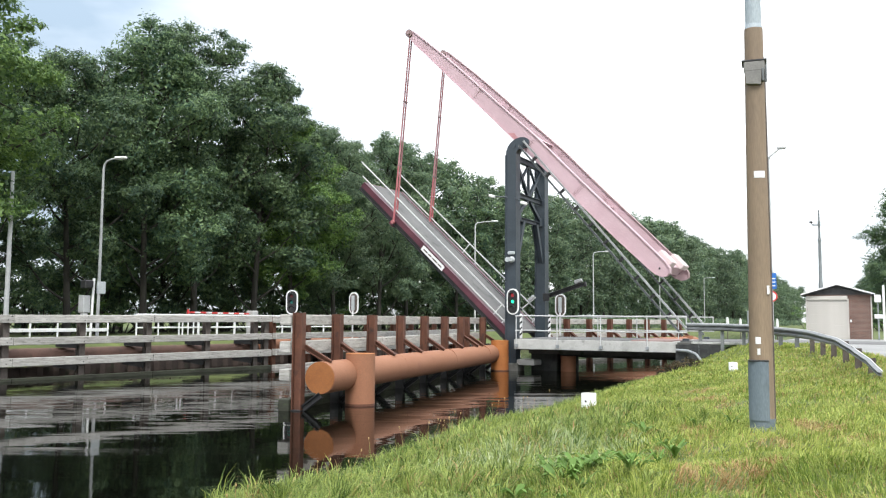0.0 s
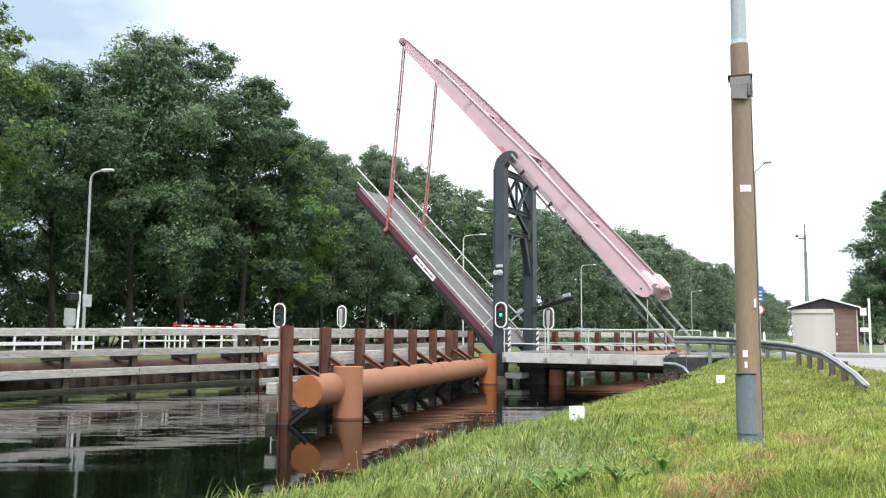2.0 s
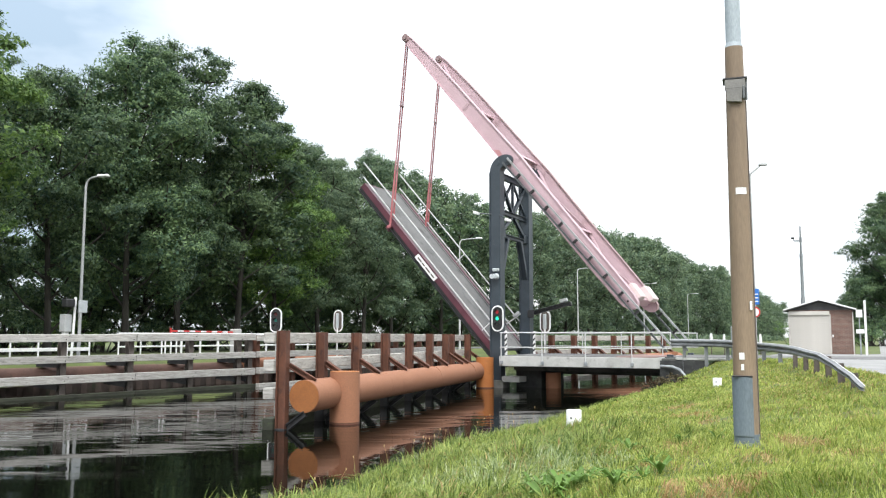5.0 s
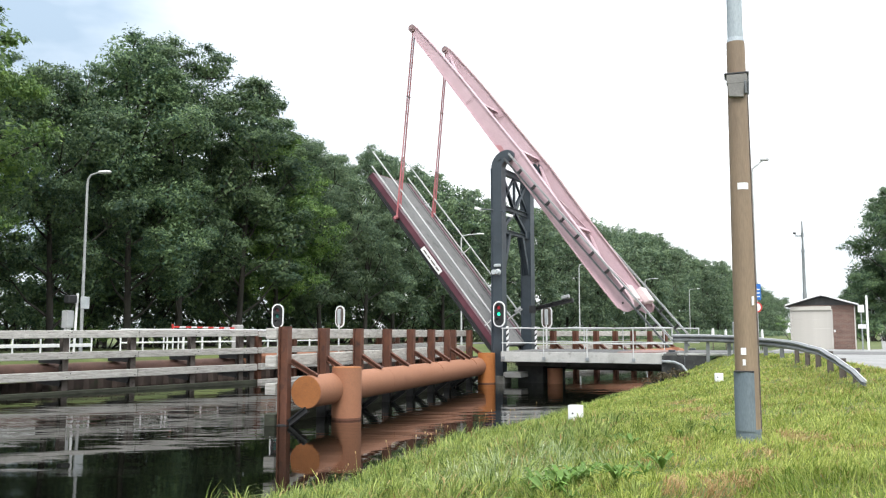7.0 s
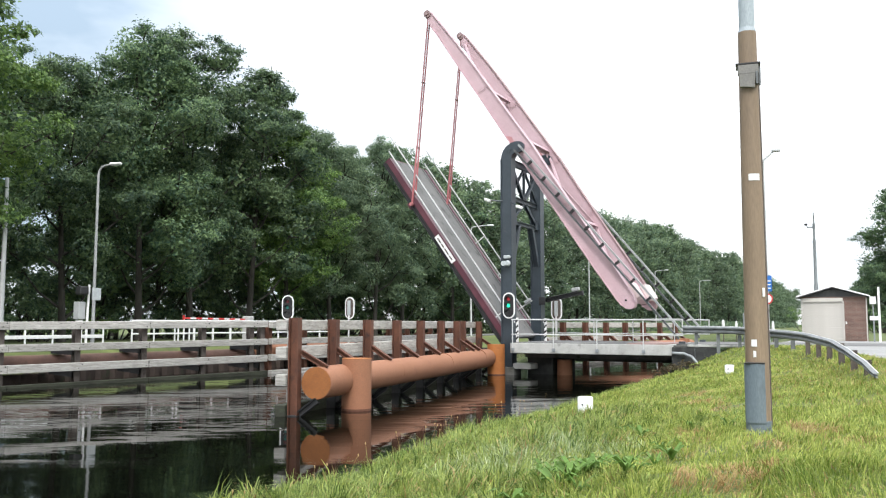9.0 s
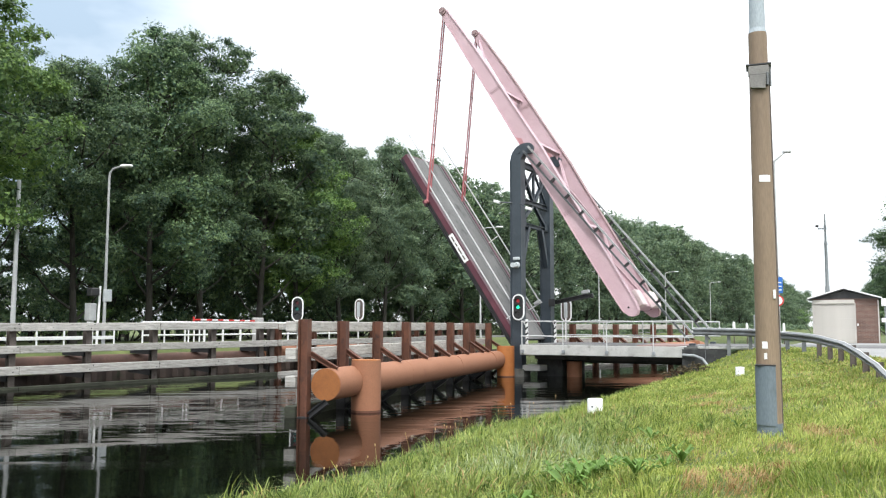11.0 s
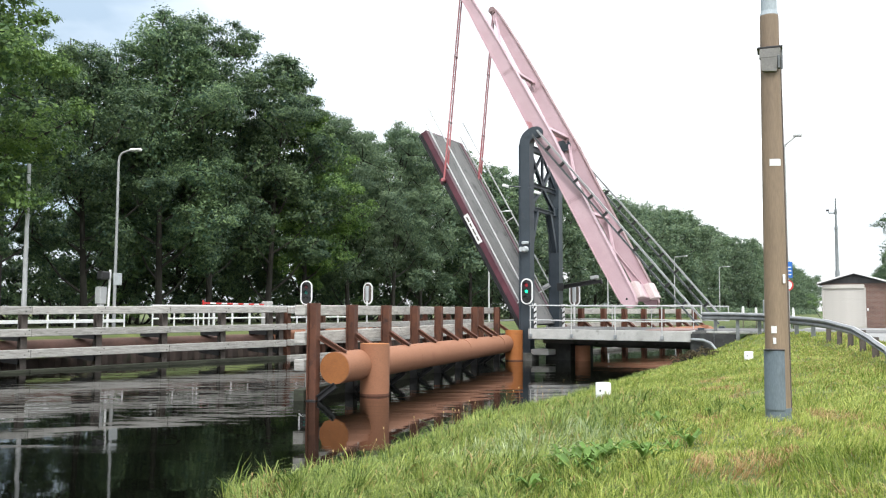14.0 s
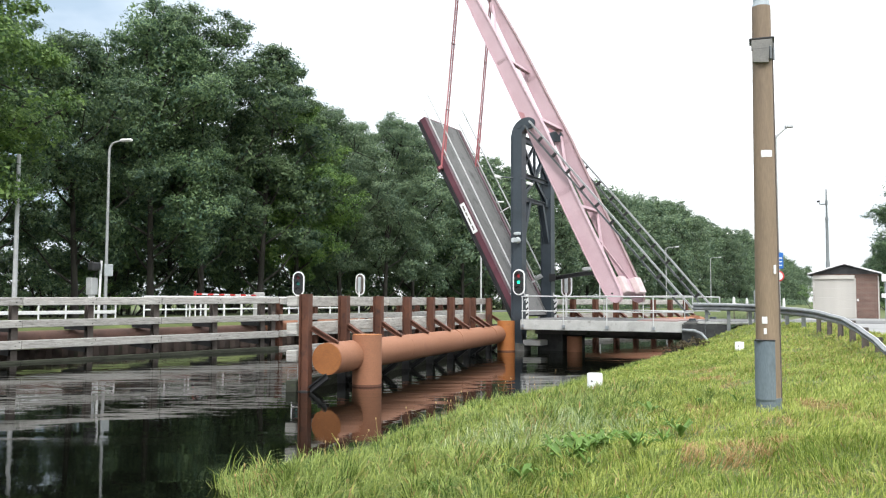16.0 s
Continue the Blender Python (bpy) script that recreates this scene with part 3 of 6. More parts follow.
def make_far_fender():
    p0, p1 = Vector((-13.07, -17.5, 0)), Vector((-10.52, -5.6, 0))
    d = (p1 - p0).normalized()
    n = Vector((d.y, -d.x, 0))             # towards the open channel
    t = thing("guide_fender", p0, "grey timber guide fender with brown pipe along the far side", "fender", "guide fenders")

    def P(s, off, z):
        v = d * s + n * off
        return (v.x, v.y, z)
    end = (p1 - p0).length
    bm = B()
    rod(bm, P(-9, -0.95, 0.80), P(end, -0.95, 0.86), 0.345, 32)
    part("pipe", bm, M_PIPEFAR, t, "dull brown steel pipe behind the timbers", True)
    for s in (-6.5,):
        bm = B()
        rod(bm, P(s, -0.95, -1.6), P(s, -0.95, 1.3), 0.42, 32)
        part("tubular_post", bm, M_PIPEFAR, t, "", True)
    for s in (-8.9, -5.9, -3.0, 0.05, 3.0, 5.92, 8.86, 11.52, end - 0.02):
        bm = B()
        hbeam(bm, P(s, -0.22, -1.6), P(s, -0.22, 2.42), 0.24, 0.30, 0.03, up=n)
        part("post", bm, M_POSTGREY, t, "dark steel post")
        bm = B()
        bar(bm, P(s - 0.03, -0.30, 1.27), P(s - 0.60, -0.92, 1.32), 0.34, 0.22)
        part("strut", bm, M_BLACK, t)
        bm = B()
        bar(bm, P(s - 0.03, -0.30, 0.40), P(s - 0.66, -0.92, 0.54), 0.34, 0.24)
        part("strut", bm, M_BLACK, t)
    for k, (z0, z1) in enumerate(((2.16, 2.47), (1.33, 1.62), (0.53, 0.85), (-0.35, 0.10))):
        for s0, s1 in ((-9, -3.2), (-3.185, 0.2), (0.215, 5.98), (5.995, end + 0.1)):
            bm = B()
            dz = 0.07 * (min(s1, end) / end)
            dz0 = 0.07 * (s0 / end)
            bar(bm, P(s0, 0.08, (z0 + z1) / 2 + dz0), P(s1, 0.08, (z0 + z1) / 2 + dz), 0.26, z1 - z0, bevel=0.018)
            part("timber", bm, M_TIMBERALG if k == 3 else M_TIMBER, t, "grey weathered timber beam")
        for s in (0.05, 3.0, 5.92, 8.86, 11.52):
            for e in (-0.07, 0.07):
                bm = B()
                rod(bm, P(s + e, 0.205, (z0 + z1) / 2 + e + 0.03), P(s + e, 0.225, (z0 + z1) / 2 + e + 0.03), 0.022, 8)
                part("bolt", bm, M_BLACK, t)
    return t


make_far_fender()


def make_sheet_wall():
    """Corrugated sheet piling along the far bank."""
    bm = B()
    prev = None
    y = -60.0
    k = 0
    while y < 60:
        x = -14.0 if (k // 2) % 2 == 0 else -14.22
        a = [bm.verts.new((x, y, -1.7)), bm.verts.new((x, y, 0.42)), bm.verts.new((x - 0.25, y, 0.42)), bm.verts.new((x - 0.25, y, -1.7))]
        if prev:
            for i in range(3):
                bm.faces.new((prev[i], prev[i + 1], a[i + 1], a[i]))
        prev = a
        y += 0.28 if k % 2 == 0 else 0.10
        k += 1
    return tagged(link_mesh("wall_bank", bm, M_SHEET), "rusty brown sheet piling along the far bank", "wall", kind="structure")


make_sheet_wall()


def straight_fender(x, y0, y1, side, label, zs):
    """A straight fender along the bridge opening; side +1: the channel lies towards +x."""
    t = thing("guide_fender", (x, y0, 0), label, "fender", "guide fenders")
    L = y1 - y0
    n = int(L / 2.6)
    for i in range(n + 1):
        s = 0.2 + (L - 0.4) * i / n
        bm = B()
        hbeam(bm, (-side * 0.3, s, -1.6), (-side * 0.3, s, 2.45), 0.24, 0.28, 0.03, up=(1, 0, 0))
        part("post", bm, M_RUSTDARK, t)
        bm = B()
        hbeam(bm, (-side * 0.4, s, 1.75), (-side * 0.95, s, 1.3), 0.22, 0.17, 0.025)
        part("strut", bm, M_RUSTDARK, t)
    bm = B()
    rod(bm, (-side * 1.0, 0.2, 0.95), (-side * 1.0, L - 0.2, 0.95), 0.42, 28)
    part("pipe", bm, M_RUST, t, "", True)
    for z0, z1 in zs:
        bm = B()
        box(bm, (-0.13, 0, z0), (0.13, L, z1), 0.018)
        part("timber", bm, M_TIMBER, t, "grey weathered timber beam")
    return t


ZS = ((2.19, 2.50), (1.40, 1.70), (0.62, 0.93), (-0.2, 0.16))
straight_fender(-10.45, -5.2, 6.5, 1, "grey timber fender on steel posts under the bridge", ZS)


def far_side_fender(p0, p1, side, label):
    """A fender beyond the bridge, splayed from the opening."""
    p0, p1 = Vector((*p0, 0)), Vector((*p1, 0))
    d = (p1 - p0).normalized()
    n = Vector((d.y, -d.x, 0)) * side       # away from the channel
    t = thing("guide_fender", p0, label, "fender", "guide fenders")
    L = (p1 - p0).length

    def P(s, off, z):
        v = d * s + n * off
        return (v.x, v.y, z)
    k = int(L / 2.4)
    for i in range(k + 1):
        s = 0.2 + (L - 0.4) * i / k
        bm = B()
        hbeam(bm, P(s, 0.3, -1.6), P(s, 0.3, 2.5), 0.26, 0.28, 0.03, up=n)
        part("post", bm, M_RUSTDARK, t, "dark rust H-section post")
        bm = B()
        hbeam(bm, P(s, 0.45, 1.78), P(s, 1.1, 1.27), 0.22, 0.17, 0.025)
        part("strut", bm, M_RUSTDARK, t)
    bm = B()
    rod(bm, P(0, 1.0, 0.92), P(L + 0.6, 1.0, 0.92), 0.43, 32)
    part("pipe", bm, M_RUST, t, "horizontal rust-brown steel pipe", True)
    for s in (L - 0.6,):
        bm = B()
        rod(bm, P(s, 1.0, -1.6), P(s, 1.0, 1.42), 0.44, 32)
        part("tubular_post", bm, M_RUST, t, "", True)
    for z0, z1 in ZS:
        bm = B()
        bar(bm, P(-0.2, 0, (z0 + z1) / 2), P(L + 0.3, 0, (z0 + z1) / 2), 0.28, z1 - z0, bevel=0.018)
        part("timber", bm, M_TIMBER, t, "grey weathered timber beam")
    return t


far_side_fender((-0.95, 5.0), (2.6, 22.5), 1, "rust-brown pipe fender with timbers beyond the bridge")
far_side_fender((-10.45, 6.8), (-13.5, 22.0), -1, "grey timber fender on the far side beyond the bridge")


# ---- the drawbridge ----
WIDE = 3.823            # between the two balance beams
PIVOT = Vector((0.0, 0.0, 10.873))
HINGE = Vector((-0.729, 0.0, 1.075))
TILT = radians(-4.4)    # the leaf's line against the beams' line


def make_tower():
    t = thing("bridge_tower", (0, 0, 0), "dark anthracite steel portal tower of the drawbridge", "bridge tower")
    for y in (0.0, WIDE):
        prof = [(-0.13, 0.3), (-0.13, 9.7)] + [(-0.13 + 0.55 * (1 - math.cos(radians(k))), 10.43 + 0.56 * math.sin(radians(k))) for k in range(0, 91, 10)] + [(0.55, 10.98)]
        bm = B()
        lo, hi = [], []
        half = 0.27
        pts = [Vector((x, z)) for x, z in prof]
        for i, p in enumerate(pts):
            d = (pts[min(i + 1, len(pts) - 1)] - pts[max(i - 1, 0)]).normalized()
            nrm = Vector((-d.y, d.x))
            w = half
            lo.append(p + nrm * w)
            hi.append(p - nrm * w)
        plate(bm, [tuple(p) for p in lo] + [tuple(p) for p in reversed(hi)], y - 0.27, y + 0.27)
        bmesh.ops.bevel(bm, geom=[e for e in bm.edges if abs(e.calc_face_angle(0)) > 0.8], offset=0.02, segments=1, affect="EDGES")
        leg = part("leg", bm, M_DARK, t, "anthracite box-section leg with hooked head")
        bm = B()
        for sgn in (-1, 1):
            plate(bm, [(p.x - 0.012, p.y) for p in lo[:3]] + [(p.x + 0.03, p.y) for p in reversed(lo[:3])], y + sgn * 0.30 - 0.03, y + sgn * 0.30 + 0.03)
        part("edge_flange", bm, M_DARK, leg)
        bm = B()
        rod(bm, (0.0, y - 0.30, PIVOT.z), (0.0, y + 0.30, PIVOT.z), 0.12, 20)
        rod(bm, (0.54, y - 0.262, 10.975), (0.54, y + 0.262, 10.975), 0.262, 28)
        rod(bm, (0.54, y - 0.30, 10.96), (0.54, y + 0.30, 10.96), 0.12, 20)
        part("bearing", bm, M_DARK, leg)
        bm = B()
        box(bm, (-0.5, y - 0.45, -1.6), (0.3, y + 0.45, 0.36), 0.04)
        part("footing", bm, M_CONCDARK, t, "dark wet concrete footing in the water")
    ya, yb = 0.27, WIDE - 0.27
    ym = WIDE / 2
    # cross members and bracing between the legs
    for z, h in ((8.55, 0.24), (10.35, 0.30), (7.38, 0.20)):
        bm = B()
        hbeam(bm, (-0.1, ya, z), (-0.1, yb, z), 0.22, h, 0.03)
        part("cross_beam", bm, M_DARK, t)
    for p, q, w in (((ya, 10.2), (ym - 0.1, 8.67), 0.16), ((yb, 10.2), (ym + 0.1, 8.67), 0.16), ((ya, 8.75), (ym - 0.06, 10.2), 0.11), ((yb, 8.75), (ym + 0.06, 10.2), 0.11),
                    ((ym, 8.67), (ym, 10.2), 0.12), ((ym - 0.15, 8.43), (ya, 7.48), 0.16), ((ym + 0.15, 8.43), (yb, 7.48), 0.16)):
        bm = B()
        hbeam(bm, (-0.1, *p), (-0.1, *q), w, w, 0.022, up=(1, 0, 0))
        part("brace", bm, M_DARK, t)
    for y in (ya + 0.2, yb - 0.2):
        bm = B()
        plate(bm, [(-0.02, -0.2), (0.0, -0.2), (0.0, 0.2), (-0.02, 0.2)], -0.2, 0.2)
        o = part("gusset", bm, M_DARK, t)
        o.matrix_basis = pose(0.03, y, 7.5)
    for y, s in ((ya, 1), (yb, -1)):
        bm = B()
        hbeam(bm, (-0.1, y, 5.4), (-0.1, y + s * 0.8, 7.3), 0.22, 0.30, 0.03, up=(1, 0, 0))
        part("knee_brace", bm, M_DARK, t)
    # floodlights on arms
    for p, q in (((-0.3, -0.3, 8.35), (-1.0, -0.55, 8.42)), ((0.1, -0.3, 8.3), (0.75, -0.75, 7.95))):
        bm = B()
        rod(bm, p, q, 0.03, 8)
        arm = part("lamp_arm", bm, M_DARK, t)
        bm = B()
        m = Matrix.Translation(q) @ pose(0, 0, 0, 0, 20, 0)
        box(bm, (-0.16, -0.10, -0.07), (0.16, 0.10, 0.07), 0.03, m)
        part("floodlight", bm, M_WHITE, arm, "white floodlight housing")
    bm = B()
    box(bm, (0.05, WIDE - 0.36, 3.40), (0.40, WIDE - 0.27, 3.80), 0.02)
    part("bracket", bm, M_BLACK, t, "black bearing bracket of the drive arm")
    bm = B()
    box(bm, (-0.24, -0.42, 5.55), (0.1, -0.28, 5.70), 0.03)
    rod(bm, (-0.16, -0.40, 5.3), (-0.16, -0.64, 5.3), 0.12, 12)
    part("camera_unit", bm, M_GREYBOX, t, "grey camera housing on the leg")
    bm = B()
    rod(bm, (-0.02, -0.40, 5.3), (-0.02, -0.60, 5.3), 0.16, 14, 0.10)
    part("loudspeaker", bm, M_GREYBOX, t, "pale horn loudspeaker")
    return t


tower = make_tower()


def make_drive_arm():
    """The black drive arm; it leans out from the leg along its x'."""
    t = thing("bridge_drive", (0.2, WIDE, 3.62), "black steel drive arm on the tower leg, tilting", "bridge drive")
    bm = B()
    hbeam(bm, (-0.1, 0, 0), (2.10, 0, 0), 0.16, 0.17, 0.03)
    part("beam", bm, M_BLACK, t, "black box beam")
    bm = B()
    rod(bm, (0.15, -0.10, 0.10), (1.9, -0.10, 0.11), 0.025, 8)
    part("cable", bm, M_BLACK, t)
    bm = B()
    box(bm, (2.06, -0.10, -0.14), (2.18, 0.10, 0.10), 0.02)
    part("end_plate", bm, M_BLACK, t)
    bm = B()
    rod(bm, (0, -0.30, 0), (0, 0.12, 0), 0.09, 14)
    part("pin", bm, M_BLACK, t)
    # camera housing on top, near the arm's outer end
    bm = B()
    box(bm, (1.62, -0.12, 0.15), (2.02, 0.12, 0.33), 0.03)
    rod(bm, (1.8, 0, 0.08), (1.8, 0, 0.17), 0.035, 8)
    part("lamp_housing", bm, M_GREYPOST, t, "pale lamp housing")
    return t


def make_drive_rod():
    t = thing("bridge_actuator", (-0.45, WIDE - 0.32, 3.52), "pale connecting rod with a housing beside the tower leg", "actuator")
    bm = B()
    rod(bm, (-0.90, 0, 0), (0.12, 0, 0), 0.035, 10)
    part("rod", bm, M_RAILWHITE, t)
    bm = B()
    box(bm, (-0.30, -0.10, 0.02), (0.10, 0.10, 0.19), 0.03)
    part("housing", bm, M_GREYPOST, t, "pale housing")
    bm = B()
    rod(bm, (-0.90, -0.06, 0), (-0.90, 0.06, 0), 0.06, 12)
    part("joint", bm, M_DARK, t)
    return t


drive_arm, drive_rod = make_drive_arm(), make_drive_rod()


def make_stay(y):
    t = thing("back_stay", (8.15, y, 1.62), "grey steel laddered back stay of the tower", "bridge stay", "back stays")
    a, b = Vector((0.45 - 8.15, 0, 10.95 - 1.62)), Vector((0, 0, 0.25))
    d = (b - a).normalized()
    up = Vector((-d.z, 0, d.x))
    up = up if up.z > 0 else -up
    for off, w in ((0.15, 0.08), (-0.17, 0.08)):
        bm = B()
        hbeam(bm, a + up * off, b + up * off, 0.11, w, 0.018)
        part("chord", bm, M_GREYPOST if off > 0 else M_RAILGREY, t, "steel chord of the stay")
    n = 11
    for i in range(1, n):
        c = a + (b - a) * i / n
        bm = B()
        bar(bm, c + up * 0.12, c - up * 0.14, 0.10, 0.16, up=(0, 1, 0))
        part("rung", bm, M_BLACK, t)
    bm = B()
    box(bm, (-0.14, -0.08, -0.15), (0.14, 0.08, 0.04), 0.02)
    part("foot_plate", bm, M_DARK, t)
    return t


make_stay(-0.36)
make_stay(WIDE + 0.36)

BEAM_TOP = [(8.79, 0.22), (6.67, 0.49), (4.9, 0.66), (3.66, 0.75), (1.4, 0.92), (-0.5, 1.08), (-2.0, 1.11), (-3.7, 1.17), (-5.3, 1.24), (-6.7, 1.31), (-8.3, 1.37), (-9.2, 1.40), (-9.55, 1.34), (-9.72, 1.18)]
BEAM_LOW = [(-9.70, 0.98), (-9.58, 0.82), (-9.35, 0.73), (-9.0, 0.68), (-7.0, 0.54), (-5.5, 0.47), (-4.1, 0.41), (-2.7, 0.35), (-0.9, 0.26), (1.16, 0.17), (3.3, 0.08), (5.5, -0.04), (7.5, -0.12), (8.23, -0.19)]


def make_balance():
    """The two balance beams with their cross members; x' of the beam runs to -x of the world at rest."""
    t = thing("balance_beam", PIVOT, "faded pink steel balance beams with counterweight, tilting", "drawbridge beam")
    tip = [(8.93 + 0.19 * math.cos(a), 0.19 * math.sin(a)) for a in [radians(k) for k in range(-110, 100, 21)]]
    outline = BEAM_LOW + tip + BEAM_TOP
    out = [(-x, z) for x, z in outline]
    for y in (0.0, WIDE):
        bm = B()
        plate(bm, out, y - 0.13, y + 0.13)
        beam = part("beam", bm, M_PINK, t, "faded pink plate girder")
        # flanges along the upper and lower edges
        for edge, name in ((BEAM_TOP[::-1], "top_flange"), (BEAM_LOW[2:], "bottom_flange")):
            bm = B()
            prev = None
            for x, z in edge:
                ring = [bm.verts.new((-x, y + sy, z + sz)) for sy, sz in ((-0.19, -0.02), (0.19, -0.02), (0.19, 0.025), (-0.19, 0.025))]
                if prev:
                    for k in range(4):
                        bm.faces.new((prev[k], prev[(k + 1) % 4], ring[(k + 1) % 4], ring[k]))
                else:
                    bm.faces.new(ring)
                prev = ring
            bm.faces.new(prev[::-1])
            # the far beam's top flange is a darker rose than the near one's
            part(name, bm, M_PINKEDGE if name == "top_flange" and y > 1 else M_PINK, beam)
        bm = B()
        for sy in (-1, 1):
            rod(bm, (-8.93, y + sy * 0.13, 0), (-8.93, y + sy * 0.21, 0), 0.20, 24)
        rod(bm, (-8.93, y - 0.27, 0), (-8.93, y + 0.27, 0), 0.10, 16)
        part("tip_bearing", bm, M_TIP, beam, "round tip bearing")
        # bolted splice lines
        bm = B()
        for x in (3.47, -0.56, -3.95):
            z0 = np.interp(x, [p[0] for p in BEAM_LOW], [p[1] for p in BEAM_LOW])
            z1 = np.interp(x, [p[0] for p in BEAM_TOP[::-1]], [p[1] for p in BEAM_TOP[::-1]])
            bar(bm, (-x, y - 0.136, z0 + 0.06), (-x, y - 0.136, z1 - 0.06), 0.012, 0.02, up=(0, 1, 0))
            for k in range(7):
                f = (k + 0.5) / 7
                for e in (-0.08, 0.08):
                    c = (-x + e, y, z0 + 0.07 + (z1 - z0 - 0.14) * f)
                    rod(bm, (c[0], y - 0.145, c[2]), (c[0], y - 0.13, c[2]), 0.02, 6)
        part("splice", bm, M_PINKEDGE, beam)
        bm = B()
        rod(bm, (9.25, y - 0.15, 1.02), (9.25, y - 0.13, 1.02), 0.05, 10)
        part("pin", bm, M_BLACK, beam)
        bm = B()
        plate(bm, [(-0.75, 0.19), (0.15, 0.22), (-0.15, 0.42), (-0.5, 0.44)], y - 0.137, y - 0.131)
        part("repair_patch", bm, M_ROSE, beam, "darker rose repainted patch")
    ya, yb = 0.13, WIDE - 0.13
    for x, z, h in ((3.9, 0.36, 0.18), (0.2, 0.72, 0.26), (-4.6, 0.84, 0.18)):
        bm = B()
        hbeam(bm, (-x, ya, z), (-x, yb, z), 0.16, h, 0.03)
        part("cross_member", bm, M_PINK, t)
        for y, s in ((ya, 1), (yb, -1)):
            bm = B()
            plate(bm, [(-x, z - h / 2), (-x + 0.35, z - h / 2 + 0.02), (-x, z + h / 2)], 0, 0.02)
            g = part("gusset", bm, M_PINK, t)
            g.matrix_basis = pose(0, y + s * 0.16, 0)
    for x0, x1, z0, z1 in ((-0.1, -4.4, 0.70, 0.82), (-4.8, -8.4, 0.82, 0.98), (8.4, 4.1, 0.02, 0.36)):
        for a, b in ((ya, yb), (yb, ya)) if x0 != 8.4 else ((yb, ya),):
            bm = B()
            bar(bm, (-x0, a, z0), (-x1, b, z1), 0.10, 0.10)
            part("diagonal", bm, M_PINK, t)
    # counterweight between the tails
    bm = B()
    box(bm, (8.55, 0.14, 0.84), (9.28, WIDE - 0.14, 1.30), 0.03)
    part("counterweight", bm, M_PINK, t, "pink counterweight box")
    for y0, y1 in ((0.22, 1.0), (2.6, WIDE - 0.22)):
        bm = B()
        box(bm, (8.6, y0, 1.30), (9.40, y1, 1.60), 0.03)
        part("weight_block", bm, M_BALLAST, t, "pale weathered ballast block")
    return t


balance = make_balance()
DROP = Vector((math.cos(TILT), math.sin(TILT)))


def make_leaf():
    """The bridge leaf; its x' runs along the leaf from the hinge, to -x of the world at rest."""
    t = thing("bridge_leaf", HINGE, "grey drawbridge deck with maroon sides and white railings, raised", "drawbridge deck")

    def D(x, h):
        return (-(x * DROP.x - (h + 0.43) * DROP.y), x * DROP.y + (h + 0.43) * DROP.x)
    LEN = 11.75

    def slab(bm, x0, x1, h0, h1, y0, y1):
        return plate(bm, [D(x0, h0), D(x1, h0), D(x1, h1), D(x0, h1)], y0, y1)
    for y in (-0.12, WIDE - 0.12):
        bm = B()
        slab(bm, 0.0, LEN, 0.17, 0.44, y, y + 0.24)
        g = part("side_girder", bm, M_MAROON, t, "maroon painted side girder")
        bm = B()
        slab(bm, 0.0, LEN, 0.44, 0.47, y - 0.03, y + 0.27)
        part("flange", bm, M_MAROON, g)
        # lower half of the girder is black to paint the flange's shadow
        bm = B()
        slab(bm, 0.02, LEN - 0.02, 0.0, 0.168, y + 0.07, y + 0.17)
        slab(bm, 0.0, LEN, -0.03, 0.0, y - 0.04, y + 0.28)
        part("web", bm, M_BLACK, g, "dark recessed web below the maroon girder")
    bm = B()
    slab(bm, 0.25, LEN - 0.03, 0.26, 0.43, 0.13, WIDE - 0.13)
    part("deck_plate", bm, M_DECK, t, "worn grey road surface")
    for y in (0.42, WIDE - 0.42):
        bm = B()
        slab(bm, 0.3, LEN - 0.05, 0.43, 0.49, y - 0.05, y + 0.05)
        part("kerb", bm, M_DECK, t, "grey kerb strip")
    for i in range(8):
        x = 0.6 + i * 1.5
        bm = B()
        slab(bm, x, x + 0.14, 0.02, 0.26, 0.13, WIDE - 0.13)
        part("floor_beam", bm, M_MAROON, t)
    bm = B()
    slab(bm, LEN - 0.01, LEN + 0.06, 0.05, 0.42, 0.0, WIDE)
    part("nose", bm, M_MAROON, t)
    for y in (-0.02, WIDE + 0.02):
        for h, e in ((0.60, 0.35), (1.12, 0.95)):
            bm = B()
            x0, z0 = D(0.6, h)
            x1, z1 = D(LEN + e, h)
            rod(bm, (x0, y, z0), (x1, y, z1), 0.038, 8)
            part("handrail", bm, M_RAILWHITE, t, "white tubular handrail")
        for x in (0.8, 6.4) if y > 1 else (0.8, 1.4):
            bm = B()
            x0, z0 = D(x, 0.40)
            x1, z1 = D(x, 1.12)
            rod(bm, (x0, y, z0), (x1, y, z1), 0.028, 6)
            part("rail_post", bm, M_WHITE, t)
    # sign with bars in place of writing
    bm = B()
    slab(bm, 4.95, 6.62, 0.12, 0.39, -0.16, -0.13)
    sign = part("name_sign", bm, M_WHITE, t, "white sign with dark lettering")
    for x0, x1 in ((5.08, 5.34), (5.42, 5.80), (5.88, 6.10), (6.18, 6.48)):
        bm = B()
        slab(bm, x0, x1, 0.215, 0.285, -0.168, -0.161)
        part("bar", bm, M_POSTGREY, sign)
    for y in (0.0, WIDE):
        bm = B()
        px, pz = -8.884, -0.196
        plate(bm, [(px - 0.17, pz - 0.2), (px + 0.17, pz - 0.2), (px + 0.10, pz + 0.2), (px - 0.10, pz + 0.2)], y - 0.14, y + 0.14)
        part("hanger_lug", bm, M_MAROON, t, "maroon hanger lug")
    return t


leaf = make_leaf()


